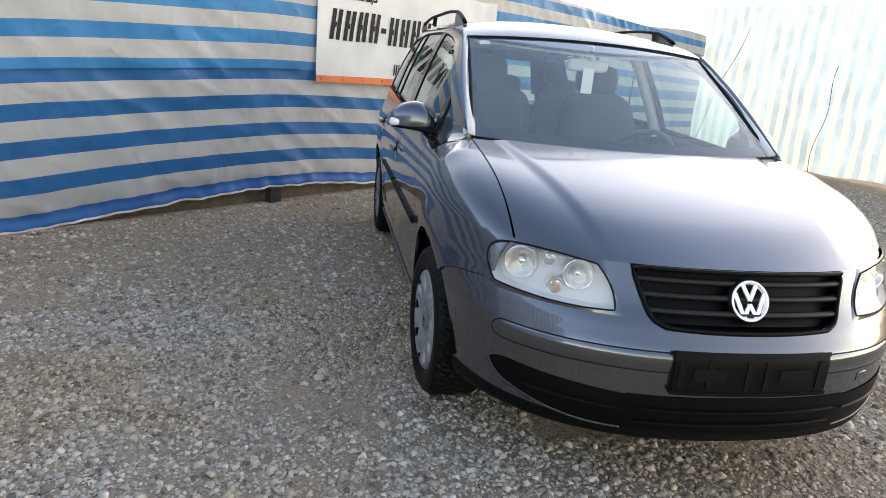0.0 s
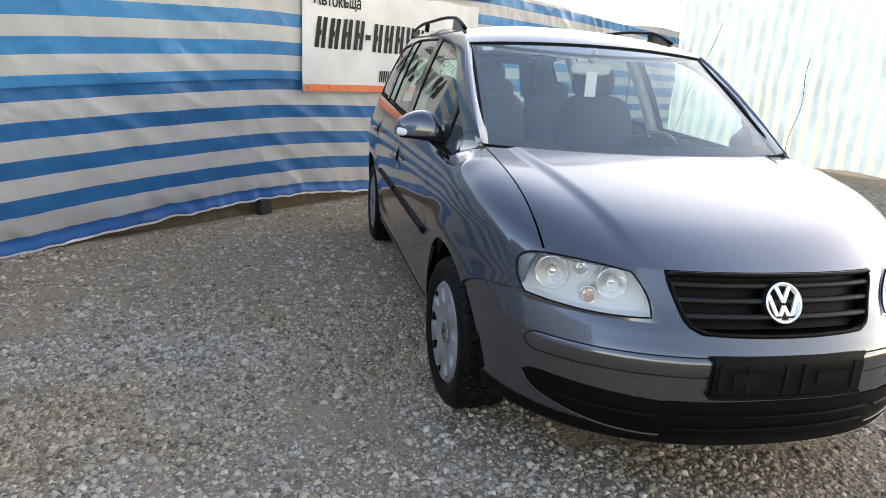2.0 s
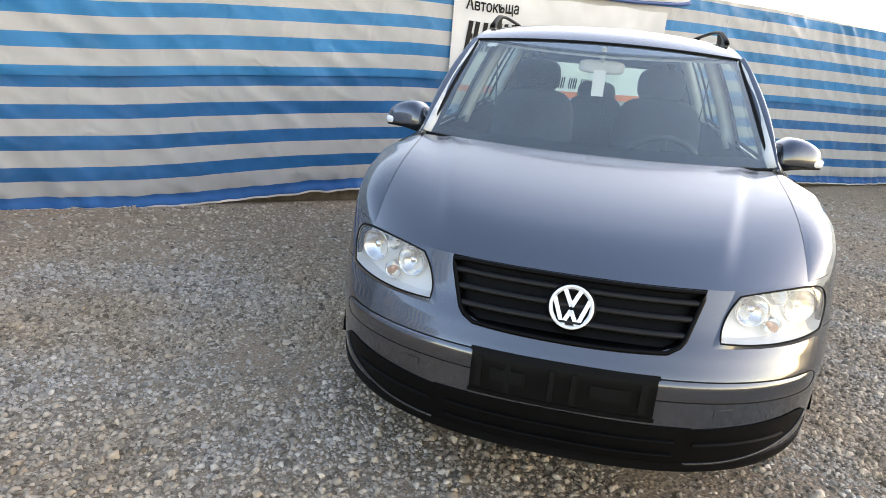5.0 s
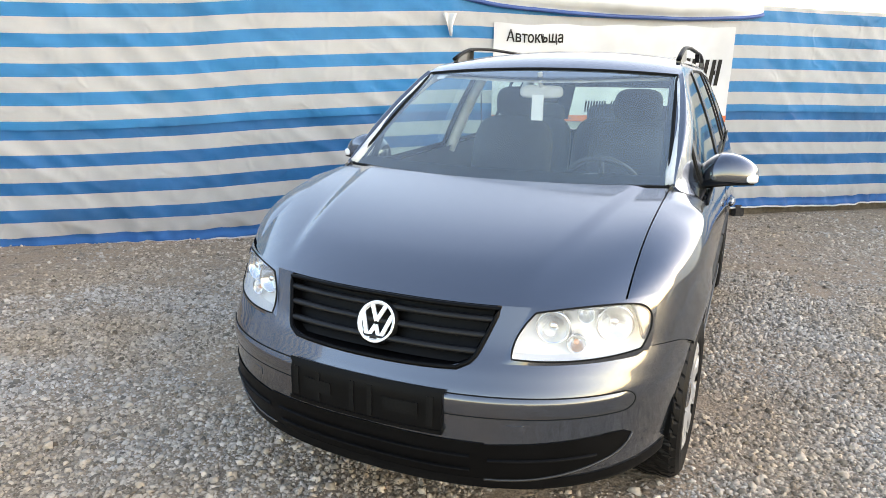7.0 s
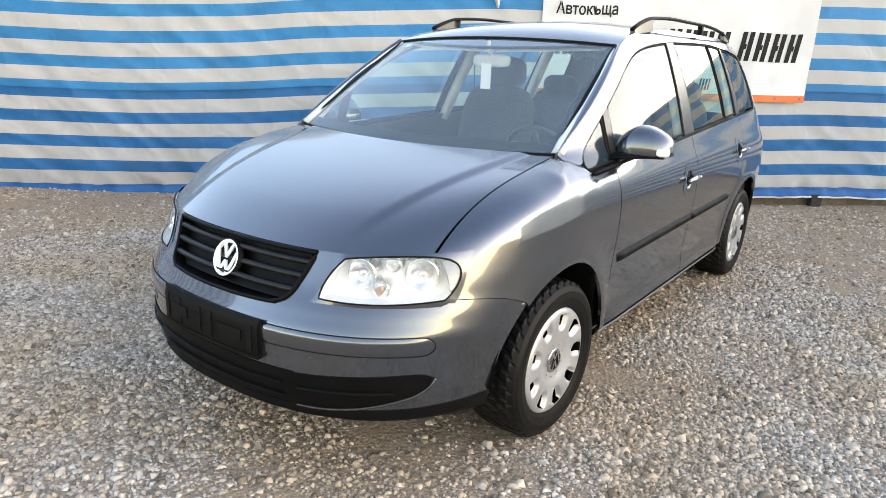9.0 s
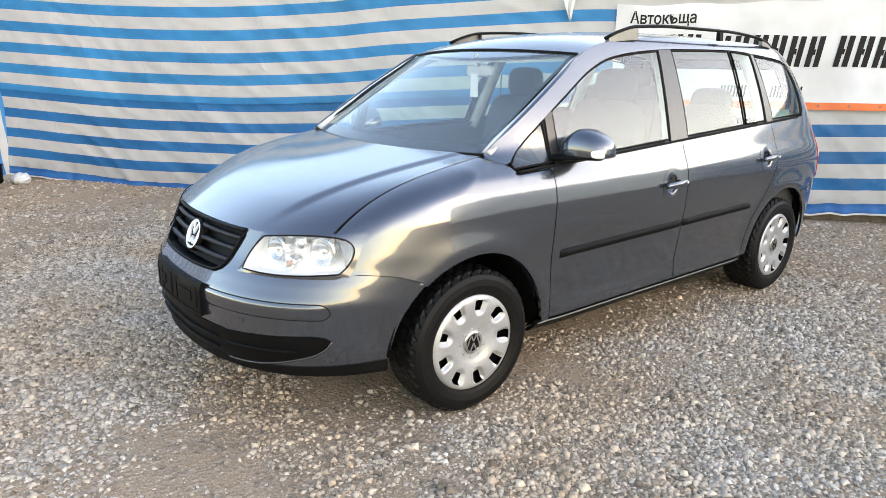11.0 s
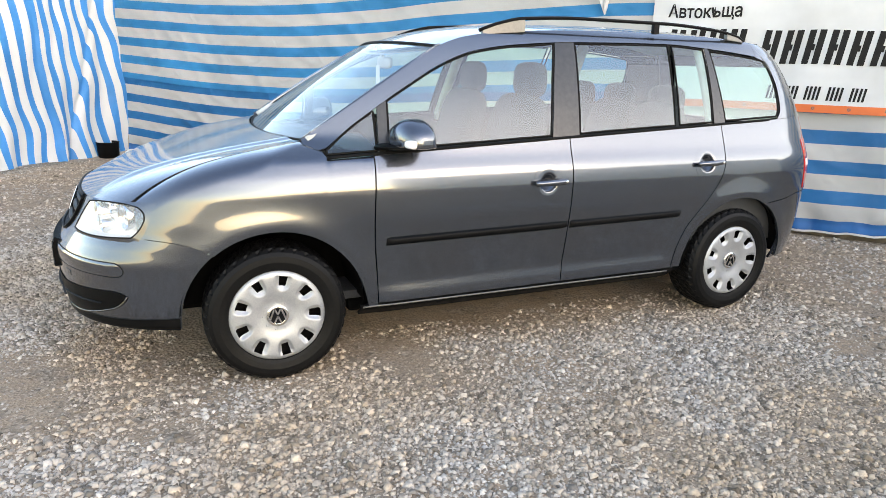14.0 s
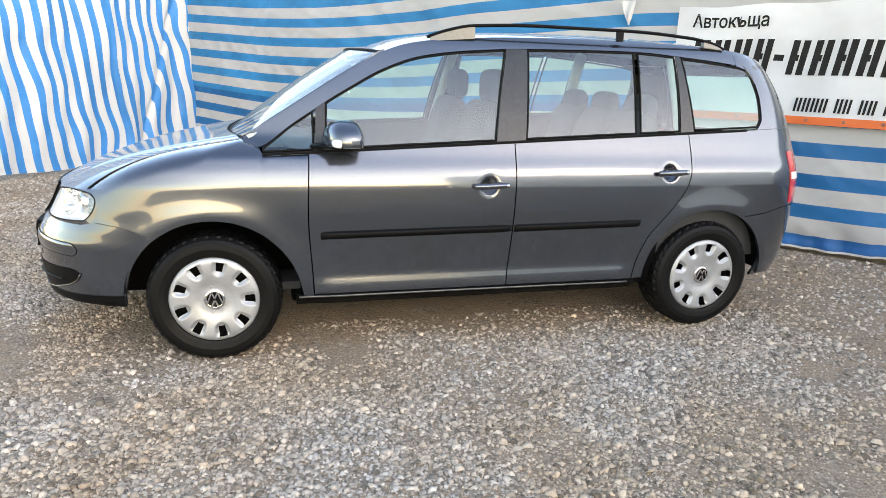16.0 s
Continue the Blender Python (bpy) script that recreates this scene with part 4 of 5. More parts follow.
# front bumper with its painted cheeks between grille and lamps
cheek = spline([(0.0, 0.632), (0.20, 0.637), (0.255, 0.642), (0.29, 0.652), (0.31, 0.656), (0.52, 0.657), (0.74, 0.662)])
GRILLE_HALF = spline([(0.634, 0.250), (0.640, 0.275), (0.650, 0.300), (0.668, 0.319), (0.70, 0.333), (0.75, 0.351), (0.80, 0.368)])


def bumper(sx):
    def fn(u, v):
        zt = 0.64
        for _ in range(12):
            ye = HUBS[0][0] - math.sqrt(max(0.001, ARCH ** 2 - (zt - 0.305) ** 2))
            x, y, _z = wrap(u * th_of_y(ye, zt), zt)
            zt = 0.5 * zt + 0.5 * (cheek(x) if x < 0.74 else wing_seam(y) - 0.0025)
        z = lerp(0.284, 0.625, v / 0.75) if v < 0.75 else lerp(0.625, zt, (v - 0.75) / 0.25)
        yend = HUBS[0][0] - math.sqrt(max(0.001, ARCH ** 2 - (z - 0.305) ** 2))
        p = wrap(u * th_of_y(yend, z), z)
        return (sx * p[0], p[1], p[2])
    return fn


for s in (1, -1):
    front_bumper = panel("front_bumper", bumper(s), 70, 36, PAINT, car, "painted front bumper", 0.012)


def wrapped(x0, x1, z0, z1, out, side=1, power=2.0):
    """A raised or inset band on the nose from x0 to x1 (signed), rounded in section."""
    def fn(u, v):
        x = lerp(x0, x1, u)
        a, b = (z0(x), z1(x)) if callable(z0) else (z0, z1)
        z = lerp(a, b, v)
        th = th_of_x(x, z)
        o = out(u, v) if callable(out) else out
        p = wrap(th, z, o)
        return (math.copysign(p[0], x) if abs(x) > 1e-6 else 0.0, p[1], p[2])
    return fn


def band_out(u, v):
    return 0.004 * (max(0.0, math.sin(math.pi * v)) ** 0.35) * min(1.0, u / 0.03, (1 - u) / 0.03) + 0.001


def band_z(x, edge):
    """Lower (0) and upper (1) edge of the band, closing in a round at its ends."""
    k = math.sqrt(max(0.0, 1 - (max(0.0, abs(x) - 0.715) / 0.030) ** 2))
    return 0.543 + (edge - 0.5) * 0.062 * k


band = wrapped(-0.745, 0.745, lambda x: band_z(x, 0), lambda x: band_z(x, 1), band_out)
panel("bumper_band", lambda u, v: band(0.5 - 0.5 * math.cos(math.pi * u), v), 90, 8, PAINT, front_bumper, "raised protective band", 0)
groove = [wrapped(-0.745, 0.745, lambda x, e=e: band_z(x, e), lambda x: 0.60, 0.0005)(0.5 - 0.5 * math.cos(math.pi * (i / 90 if e else 1 - i / 90)), 0.0) for e in (0, 1) for i in range(90)]
tube("band_groove", groove, 0.0022, RUBBER, front_bumper, "dark joint round the band", sides=6, closed=True)
# lower intakes and chin
panel("lower_grille", wrapped(-0.376, 0.376, lambda x: 0.300, lambda x: 0.436 - 0.01 * abs(x), 0.003), 30, 10, GRILLE_BLACK, front_bumper, "black lower air intake", 0)
for z in (0.340, 0.388):
    panel("intake_slat", wrapped(-0.335, 0.335, z - 0.004, z + 0.004, lambda u, v: 0.004 + 0.010 * math.sin(math.pi * v)), 30, 4, BLACK, front_bumper, "", 0)
for s in (1, -1):
    lo, hi = (0.372, 0.742)
    def vent(x, top, lo=lo, hi=hi):
        w = (abs(x) - lo) / (hi - lo)
        a, b = lerp(0.308, 0.392, max(0.0, w) ** 2.4), lerp(0.428, 0.452, w)
        k = math.sqrt(max(0.0, 1 - (max(0.0, w - 0.86) / 0.14) ** 2))
        return lerp((a + b) / 2 + 0.008, b if top else a, k)
    edge = [wrapped(s * lo, s * hi, lambda x: vent(x, False), lambda x: vent(x, True), 0.004)(i / 40, 0.0) for i in range(41)]
    tube("vent_lip", edge, 0.0045, PILLAR, front_bumper, "raised lip of the side intake", sides=8)
    # no recess is cut: flat black panel stands in for its shade
    panel("side_vent", wrapped(s * lo, s * hi, lambda x: vent(x, False), lambda x: vent(x, True), 0.003), 24, 10, GRILLE_BLACK, front_bumper, "side air intake, its shaded recess drawn as a flat black panel", 0)
    panel("intake_slat", wrapped(s * 0.385, s * 0.66, lambda x: 0.373 + 0.03 * (abs(x) - lo), lambda x: 0.383 + 0.03 * (abs(x) - lo), lambda u, v: 0.004 + 0.008 * math.sin(math.pi * v)), 20, 4, BLACK, front_bumper, "", 0)


def chin(sx):
    def fn(u, v):
        z = lerp(0.278, 0.308 + 0.028 * u * u, v)
        yend = HUBS[0][0] - math.sqrt(max(0.001, ARCH ** 2 - (z - 0.305) ** 2)) - 0.004
        p = wrap(u * th_of_y(yend, z), z, 0.004 + 0.010 * (1 - v) ** 2 * (1 - u))
        return (sx * p[0], p[1], p[2])
    return fn


for s in (1, -1):
    panel("chin_spoiler", chin(s), 40, 8, BLACK, front_bumper, "black chin spoiler", 0.02)
for s in (-1, 1):
    panel("tow_cover", wrapped(s * 0.43, s * 0.48, 0.468, 0.492, 0.002), 4, 4, PAINT, front_bumper, "", 0.004)

# number plate holder, empty
holder = panel("plate_holder", wrapped(-0.258, 0.258, 0.455, 0.588, 0.019), 30, 8, BLACK, car, "empty black plastic number plate holder", 0.022)
panel("holder_frame", wrapped(-0.262, 0.262, 0.578, 0.590, 0.0225), 30, 4, BLACK, holder, "", 0.02)
panel("holder_frame", wrapped(-0.262, 0.262, 0.453, 0.465, 0.0225), 30, 4, BLACK, holder, "", 0.02)
for x0, x1, z0, z1 in ((-0.20, -0.10, 0.50, 0.54), (0.08, 0.19, 0.50, 0.54), (-0.158, -0.142, 0.47, 0.565), (0.028, 0.044, 0.47, 0.565), (-0.034, -0.018, 0.47, 0.565), (0.215, 0.235, 0.475, 0.565), (-0.245, -0.225, 0.475, 0.565)):
    panel("holder_rib", wrapped(x0, x1, z0, z1, 0.0225), 6, 4, RUBBER, holder, "", 0.005)


# grille


gtop, gbot = 0.796, 0.640


def grille_half(z):
    return GRILLE_HALF(z)


grille = panel("grille", lambda u, v: (lambda z: (lambda x: (x, nose_y(x, z) + 0.035, z))(lerp(-1, 1, u) * grille_half(z)))(lerp(gbot, gtop, v)), 30, 10, GRILLE_BLACK, car, "matt black slatted grille", 0)
loop = []
for i in range(24):
    x = lerp(-0.275, 0.275, i / 24)
    z = gbot - 0.007 * (1 - (x / 0.275) ** 2)
    loop.append((x, nose_y(x, z) - 0.004, z))
for i in range(10):
    z = lerp(gbot, gtop, i / 10)
    loop.append((grille_half(z), nose_y(grille_half(z), z) - 0.004, z))
for i in range(24):
    x = lerp(0.366, -0.366, i / 24)
    loop.append((x, nose_y(x, gtop) - 0.003, gtop + 0.003))
for i in range(10):
    z = lerp(gtop, gbot, i / 10)
    loop.append((-grille_half(z), nose_y(grille_half(z), z) - 0.004, z))
tube("grille_surround", loop, 0.007, GRILLE_BLACK, grille, sides=8, closed=True)
n = len(loop)
mesh_object("grille_wall", [(x * 0.972, y, z) for x, y, z in loop] + [(x * 0.972, y + 0.06, z) for x, y, z in loop], [[i, (i + 1) % n, n + (i + 1) % n, n + i] for i in range(n)], GRILLE_BLACK, grille)
for k in range(3):
    z = lerp(gbot + 0.040, gtop - 0.030, k / 2)
    h = grille_half(z)

    def slat(u, v, z=z, h=h):
        x = lerp(-h + 0.004, h - 0.004, u)
        a = 2 * math.pi * v
        return (x, nose_y(x, z) + 0.008 + 0.014 * math.cos(a), z + 0.010 * math.sin(a))
    panel("grille_slat", slat, 30, 10, SLAT, grille, "", 0, core=Vector((0, nose_y(0, z) + 0.008, z)))
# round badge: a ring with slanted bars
ey, ez = nose_y(0, 0.722) - 0.007, 0.722
tilt = pose(0, ey, ez, -22, 0, 0)
v, f = lathe_data([(0.0, 0.004), (0.052, 0.004), (0.055, -0.004), (0.060, -0.008), (0.064, -0.005), (0.065, -0.002), (0.070, -0.001), (0.071, 0.014)], 48, (0, 0, 0), "Y")
badge = mesh_object("badge", [tilt @ p for p in v], f, [GRILLE_BLACK, WHITE_PLASTIC], grille, "round chrome badge on a dark disc")
for p in badge.data.polygons:
    p.material_index = 1 if 48 <= p.index < 48 * 4 else 0
badge.data.materials[1] = BADGE_SILVER


def bar_data(x0, z0, x1, z1, w, y):
    d = Vector((x1 - x0, 0, z1 - z0)).normalized()
    s = Vector((d.z, 0, -d.x)) * w
    a, b = Vector((x0, y, z0)), Vector((x1, y, z1))
    return [a - s, a + s, b + s, b - s]


def bars(name, lines, w, m, mat, parent, y=-0.004, depth=0.006):
    for l in lines:
        q = bar_data(*l, w, y)
        verts = q + [p + Vector((0, depth, 0)) for p in q]
        mesh_object(name, [m @ p for p in verts], [[0, 1, 2, 3], [0, 4, 5, 1], [1, 5, 6, 2], [2, 6, 7, 3], [3, 7, 4, 0]], mat, parent, "", False)


BADGE_LINES = [(-0.050, 0.024, -0.021, -0.052), (0.050, 0.024, 0.021, -0.052), (-0.021, -0.052, 0.0, -0.010), (0.021, -0.052, 0.0, -0.010), (-0.024, 0.052, 0.0, 0.002), (0.024, 0.052, 0.0, 0.002)]
bars("badge_bar", BADGE_LINES, 0.0062, tilt, BADGE_SILVER, badge)

# headlights
for s in (1, -1):
    def lamp(u, v, s=s, out=0.004, grow=1.0):
        a, b = (2 * u - 1) * grow, (2 * v - 1) * grow
        k = 0.16 * max(0.0, a) * max(0.0, b)
        a, b = a * math.sqrt(1 - (0.19 + k) * b * b), b * math.sqrt(1 - (0.22 + k) * a * a)
        u, v = a / 2 + 0.5, b / 2 + 0.5
        x = lerp(lerp(0.400, 0.452, v), lerp(0.757, 0.757, v), u)
        z = lerp(lerp(0.662, 0.674, u), lerp(0.800, 0.822, u), v)
        if u > 0.75:
            x = min(x, 0.79)
        p = wrap(th_of_x(x, z), z, out)
        return (s * p[0], p[1], p[2])
    lens_part = panel("headlight", lambda u, v, l=lamp: l(u, v, out=-0.048, grow=0.985), 26, 18, LAMP_WHITE, car, "large clear-lens headlight with twin round reflectors", 0.0)
    cover = panel("lens", lambda u, v, l=lamp: l(u, v), 30, 20, LENS, lens_part, "clear lens cover", 0)
    cover.visible_shadow = False
    rim = [lamp(i / 20, 0) for i in range(20)] + [lamp(1, i / 14) for i in range(14)] + [lamp(1 - i / 20, 1) for i in range(20)] + [lamp(0, 1 - i / 14) for i in range(14)]
    tube("lamp_seal", rim, 0.003, RUBBER, lens_part, sides=6, closed=True)

    def full(u, v, l=lamp, s=s):
        x = lerp(lerp(0.394, 0.448, v), 0.772, u)
        z = lerp(lerp(0.654, 0.662, u), lerp(0.806, 0.828, u), v)
        p = wrap(th_of_x(x, z), z, -0.001)
        return (s * p[0], p[1], p[2])
    panel("lamp_cheek", lambda u, v, s=s: (lambda z: (lambda p: (s * p[0], p[1], p[2]))(wrap(th_of_x(lerp(GRILLE_HALF(z) + 0.002, lerp(0.396, 0.450, v), u), z), z, -0.0004)))(lerp(0.652, 0.806, v)), 10, 24, PAINT, lens_part, "painted cheek between grille and lamp", 0)
    outer = [full(i / 20, 0) for i in range(20)] + [full(1, i / 14) for i in range(14)] + [full(1 - i / 20, 1) for i in range(20)] + [full(0, 1 - i / 14) for i in range(14)]
    n = len(rim)
    mesh_object("lamp_surround", rim + outer, [[i, (i + 1) % n, n + (i + 1) % n, n + i] for i in range(n)], PAINT, lens_part, "painted edge round the lamp")
    v, f = [], []
    for i in range(len(rim)):
        v.append(rim[i])
    inner = [lamp(i / 20, 0, out=-0.050, grow=0.985) for i in range(20)] + [lamp(1, i / 14, out=-0.050, grow=0.985) for i in range(14)] + [lamp(1 - i / 20, 1, out=-0.050, grow=0.985) for i in range(20)] + [lamp(0, 1 - i / 14, out=-0.050, grow=0.985) for i in range(14)]
    v += inner
    n = len(rim)
    f = [[i, (i + 1) % n, n + (i + 1) % n, n + i] for i in range(n)]
    mesh_object("lamp_housing", v, f, LAMP_WHITE, lens_part)
    for u0, v0, r, mat in ((0.26, 0.60, 0.047, LAMP_BOWL), (0.76, 0.56, 0.052, LAMP_BOWL), (0.50, 0.80, 0.024, LAMP_BOWL), (0.50, 0.26, 0.027, AMBER)):
        c = Vector(lamp(u0, v0, out=-0.014, grow=0.985))
        d = (Vector(lamp(u0, v0, out=0.03)) - Vector(lamp(u0, v0, out=0.0))).normalized()
        d = (d + Vector((0, -0.8, 0))).normalized()
        q = d.to_track_quat("Y", "Z").to_matrix().to_4x4()
        prof = [(0.001, -0.036), (r * 0.35, -0.033), (r * 0.7, -0.022), (r * 0.95, -0.006), (r, 0.0), (r * 1.05, -0.001), (r * 1.07, -0.012), (r * 1.16, -0.05)]
        v, f = lathe_data(prof, 28, (0, 0, 0), "Y")
        mesh_object("reflector", [Matrix.Translation(c) @ q @ p for p in v], f, LAMP_BOWL, lens_part, "round mirror reflector").data.materials[0] = LAMP_BOWL
        v, f = pod_data((0, 0, 0), (r * 0.3, 0.012, r * 0.3), (2, 2), 14, 8)
        mesh_object("bulb", [Matrix.Translation(c - d * 0.018) @ q @ p for p in v], f, AMBER if mat is AMBER else CHROME, lens_part)

# tail: gate, lamps, bumper
def tail_y(x, z):
    return TAIL(z) - DR * (1 - max(0.0, 1 - min(1.0, abs(x) / WIDE(z)) ** AR) ** (1 / BR))


def tail_panel(x0, x1, z0, z1, out=0.0):
    def fn(u, v):
        z = lerp(z0, z1, v)
        k = WIDE(z) / WIDE(z0)
        x = lerp(x0, x1, u) * k
        return (x, tail_y(x, z) + out, z)
    return fn


gate = panel("tailgate", tail_panel(-0.80, 0.80, 0.70, 1.07), 30, 12, PAINT, car)
panel("rear_bumper", tail_panel(-0.84, 0.84, 0.29, 0.692), 30, 12, PAINT, car)
for x0, x1 in ((-0.80, -0.66), (0.66, 0.80)):
    panel("gate_frame", tail_panel(x0, x1, 1.072, 1.50), 6, 14, SILVER, gate)
rg = panel("rear_window", lambda u, v: (lambda p: (p[0], p[1] - 0.004, p[2]))(tail_panel(-0.655, 0.655, 1.075, 1.44)(u, v)), 20, 12, GLASS, gate, "", 0)
rg.visible_shadow = False
panel("gate_top", lambda u, v: (lambda z: (lambda x: (x, tail_y(x, z) + 0.002, z))((2 * u - 1) * 0.80 * WIDE(z) / WIDE(1.07)))(lerp(1.442, 1.535, v)), 24, 6, PAINT, gate)
for k, s in enumerate((1, -1)):
    def tl(u, v, s=s):
        z = lerp(0.725, 1.02, v)
        y = lerp(4.105 + 0.03 * (1 - v), TAIL(z) - 0.045, u)
        return (s * (flank(y, z) + 0.005), y, z)
    t = panel("tail_light", tl, 10, 14, RED_LENS, car, "upright red tail light with a white band", 0.01)
    panel("white_band", lambda u, v, s=s: (lambda z: (lambda y: (s * (flank(y, z) + 0.0075), y, z))(lerp(4.13, TAIL(z) - 0.05, u)))(lerp(0.865, 0.905, v)), 8, 4, WHITE_PLASTIC, t, "white reversing lens", 0.002)

# roof rails
for s in (1, -1):
    top = spline([(1.985, 1.566), (2.08, 1.600), (2.23, 1.632), (2.6, 1.648), (3.1, 1.648), (3.5, 1.630), (3.69, 1.600), (3.74, 1.578)])
    xr = spline([(1.985, 0.600), (2.4, 0.600), (3.2, 0.600), (3.74, 0.585)])
    rail = tube("roof_rail", [(s * xr(1.985 + 1.755 * k / 40), 1.985 + 1.755 * k / 40, top(1.985 + 1.755 * k / 40)) for k in range(41)], lambda t: (0.012, 0.009), BLACK, car, "black roof rail on silver feet", sides=10)

    def foot(y0, y1, s=s):
        def fn(u, v):
            y = lerp(y0, y1, u)
            z = lerp(roof_edge(y) - 0.006, top(y) - 0.004, v)
            return (s * (xr(y) + 0.012 - 0.004 * v), y, z)
        return fn
    for y0, y1, mat in ((2.0, 2.235, SILVER), (3.05, 3.085, BLACK), (3.60, 3.73, SILVER)):
        a, fa = sheet(foot(y0, y1), 10, 4, 0.024)
        mesh_object("rail_foot", a, fa, mat, rail)


# wheels
def wheel(cx, cy, cz, s, turn_deg):
    m = Matrix.Translation((cx, cy, cz)) @ pose(0, 0, 0, 0, 0, turn_deg) @ Matrix.Diagonal((s, 1, 1, 1))
    prof = [(0.204, -0.010), (0.211, 0.006), (0.225, 0.012), (0.250, 0.018), (0.275, 0.016), (0.292, 0.006), (0.303, -0.008)]
    seg = 180
    verts, faces = [], []
    inside = [(r, -0.195 - a) for r, a in prof]
    tread = [(0.3145 - 0.006 * abs(k / 7 - 0.5) ** 3 * 8, -0.014 - 0.167 * k / 7) for k in range(8)]
    rows = prof + tread + inside[::-1]
    for i, (r, a) in enumerate(rows):
        for k in range(seg):
            t = 2 * math.pi * k / seg
            rr = r
            if len(prof) - 1 <= i <= len(prof) + 8:
                j = i - len(prof)
                block = (k + 2 * (j if j < 4 else 8 - j)) % 5
                if block in (0,):
                    rr -= 0.007
                if j in (2, 5):
                    rr -= 0.005
            verts.append(m @ Vector((a, rr * math.cos(t), rr * math.sin(t))))
    for i in range(len(rows) - 1):
        for k in range(seg):
            q = [i * seg + k, i * seg + (k + 1) % seg, (i + 1) * seg + (k + 1) % seg, (i + 1) * seg + k]
            faces.append(q if s < 0 else q[::-1])
    tyre_ob = mesh_object("wheel", verts, faces, TYRE, car, "black tyre with a silver nine-slot hubcap")
    tyre_ob.data.polygons.foreach_set("use_smooth", [False] * len(tyre_ob.data.polygons))
    # hubcap: a dished disc with nine slots cut through
    seg, rings = 180, 26
    verts, faces = [], []
    dish = spline([(0.0, 0.000), (0.042, 0.000), (0.047, -0.005), (0.07, -0.004), (0.10, 0.004), (0.14, 0.010), (0.180, 0.012), (0.203, 0.006), (0.212, -0.006)])

    def slot(r, t):
        w = (t + math.pi / 9) % (2 * math.pi / 9) - math.pi / 9
        x, yv = r * math.sin(w), r * math.cos(w)
        half = 0.0205 + 0.006 * (yv - 0.13) / 0.05
        if yv > 0.148:
            return abs(x) - half
        return math.hypot(x, yv - 0.148) - half
    for i in range(rings + 1):
        r = 0.212 * i / rings
        for k in range(seg):
            t = 2 * math.pi * k / seg
            d = slot(r, t) if 0.12 < r < 0.186 else 1.0
            dip = 0.016 * step(0.010, -0.004, d) if r < 0.186 else 0.0
            verts.append(m @ Vector((dish(r) - dip, r * math.cos(t), r * math.sin(t))))
    for i in range(rings):
        for k in range(seg):
            r, t = 0.212 * (i + 0.5) / rings, 2 * math.pi * (k + 0.5) / seg
            if 0.142 < r < 0.184 and slot(r, t) < -0.006:
                continue
            q = [i * seg + k, i * seg + (k + 1) % seg, (i + 1) * seg + (k + 1) % seg, (i + 1) * seg + k]
            faces.append(q if s < 0 else q[::-1])
    cap = mesh_object("hubcap", verts, faces, HUBCAP, tyre_ob, "silver plastic hubcap with nine slots")
    # rim disc: the shade behind the slots is in its near-black colour
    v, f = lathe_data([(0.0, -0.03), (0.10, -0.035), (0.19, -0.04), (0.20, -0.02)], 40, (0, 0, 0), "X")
    mesh_object("rim", [m @ p for p in v], f, SHADE_DARK, tyre_ob, "steel rim behind the hubcap, coloured near-black for shade")
    v, f = lathe_data([(0.0, 0.004), (0.037, 0.004), (0.040, 0.0062), (0.048, 0.001)], 32, (0, 0, 0), "X")
    cb = mesh_object("centre_badge", [m @ p for p in v], f, [GRILLE_BLACK, CHROME], tyre_ob, "round dark centre badge")
    for p in cb.data.polygons:
        p.material_index = 0 if p.index < 32 else 1
    mm = m @ pose(0.005, 0, 0, 0, 0, 90) @ pose(0, 0, 0, 0, 180, 0)
    bars("badge_bar", [tuple(c * 0.68 for c in l) for l in BADGE_LINES], 0.0038, mm, CHROME, tyre_ob, y=0.0, depth=0.003)
    for k in range(9):
        t = 2 * math.pi * (k + 0.5) / 9
        v, f = pod_data((0.001, 0.064 * math.cos(t), 0.064 * math.sin(t)), (0.003, 0.004, 0.004), (2, 2), 8, 5)
        mesh_object("stud", [m @ p for p in v], f, HUBCAP, tyre_ob)
    return tyre_ob


STEER = -2.5
for k, (hy, hz) in enumerate(HUBS):
    for s in (1, -1):
        wheel(s * 0.862, hy, 0.312, s, STEER * s if k == 0 else 0.0)
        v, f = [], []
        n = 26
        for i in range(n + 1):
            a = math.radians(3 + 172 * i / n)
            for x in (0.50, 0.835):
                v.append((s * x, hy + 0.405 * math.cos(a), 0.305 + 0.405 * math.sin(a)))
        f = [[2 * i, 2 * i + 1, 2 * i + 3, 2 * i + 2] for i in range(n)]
        # liner colour carries the arch's shadow
        mesh_object("arch_liner", v, f, SHADE_DARK, car, "wheel arch liner, coloured near-black for shade")
# underbody and inner skin, their shade put into the near-black colour
part("underbody", box_data((-0.70, 1.28, 0.22), (0.70, 3.22, 0.30), 0.02), SHADE_DARK, car, "underbody, coloured near-black for shade", smooth=False)
part("rear_floor", box_data((-0.50, 3.2, 0.26), (0.50, 4.2, 0.36), 0.02), SHADE_DARK, car, "rear floor pan, coloured near-black for shade", smooth=False)
part("bulkhead", box_data((-0.50, 0.24, 0.25), (0.50, 1.40, 0.74), 0.03), SHADE_DARK, car, "engine bay block, coloured near-black for shade", smooth=False)
both("inner_skin", region(const(1.32), const(3.30), const(0.26), lambda y: belt(y) - 0.02, -0.045), 12, 8, SHADE_DARK, car, "", 0)
both("inner_skin", region(const(3.30), const(4.20), lambda y: max(arch_z(y, 1) + 0.02, 0.5 if y > 3.95 else 0.0) if y < 4.3 else 0.5, lambda y: belt(y) - 0.02, -0.045), 18, 8, SHADE_DARK, car, "", 0)
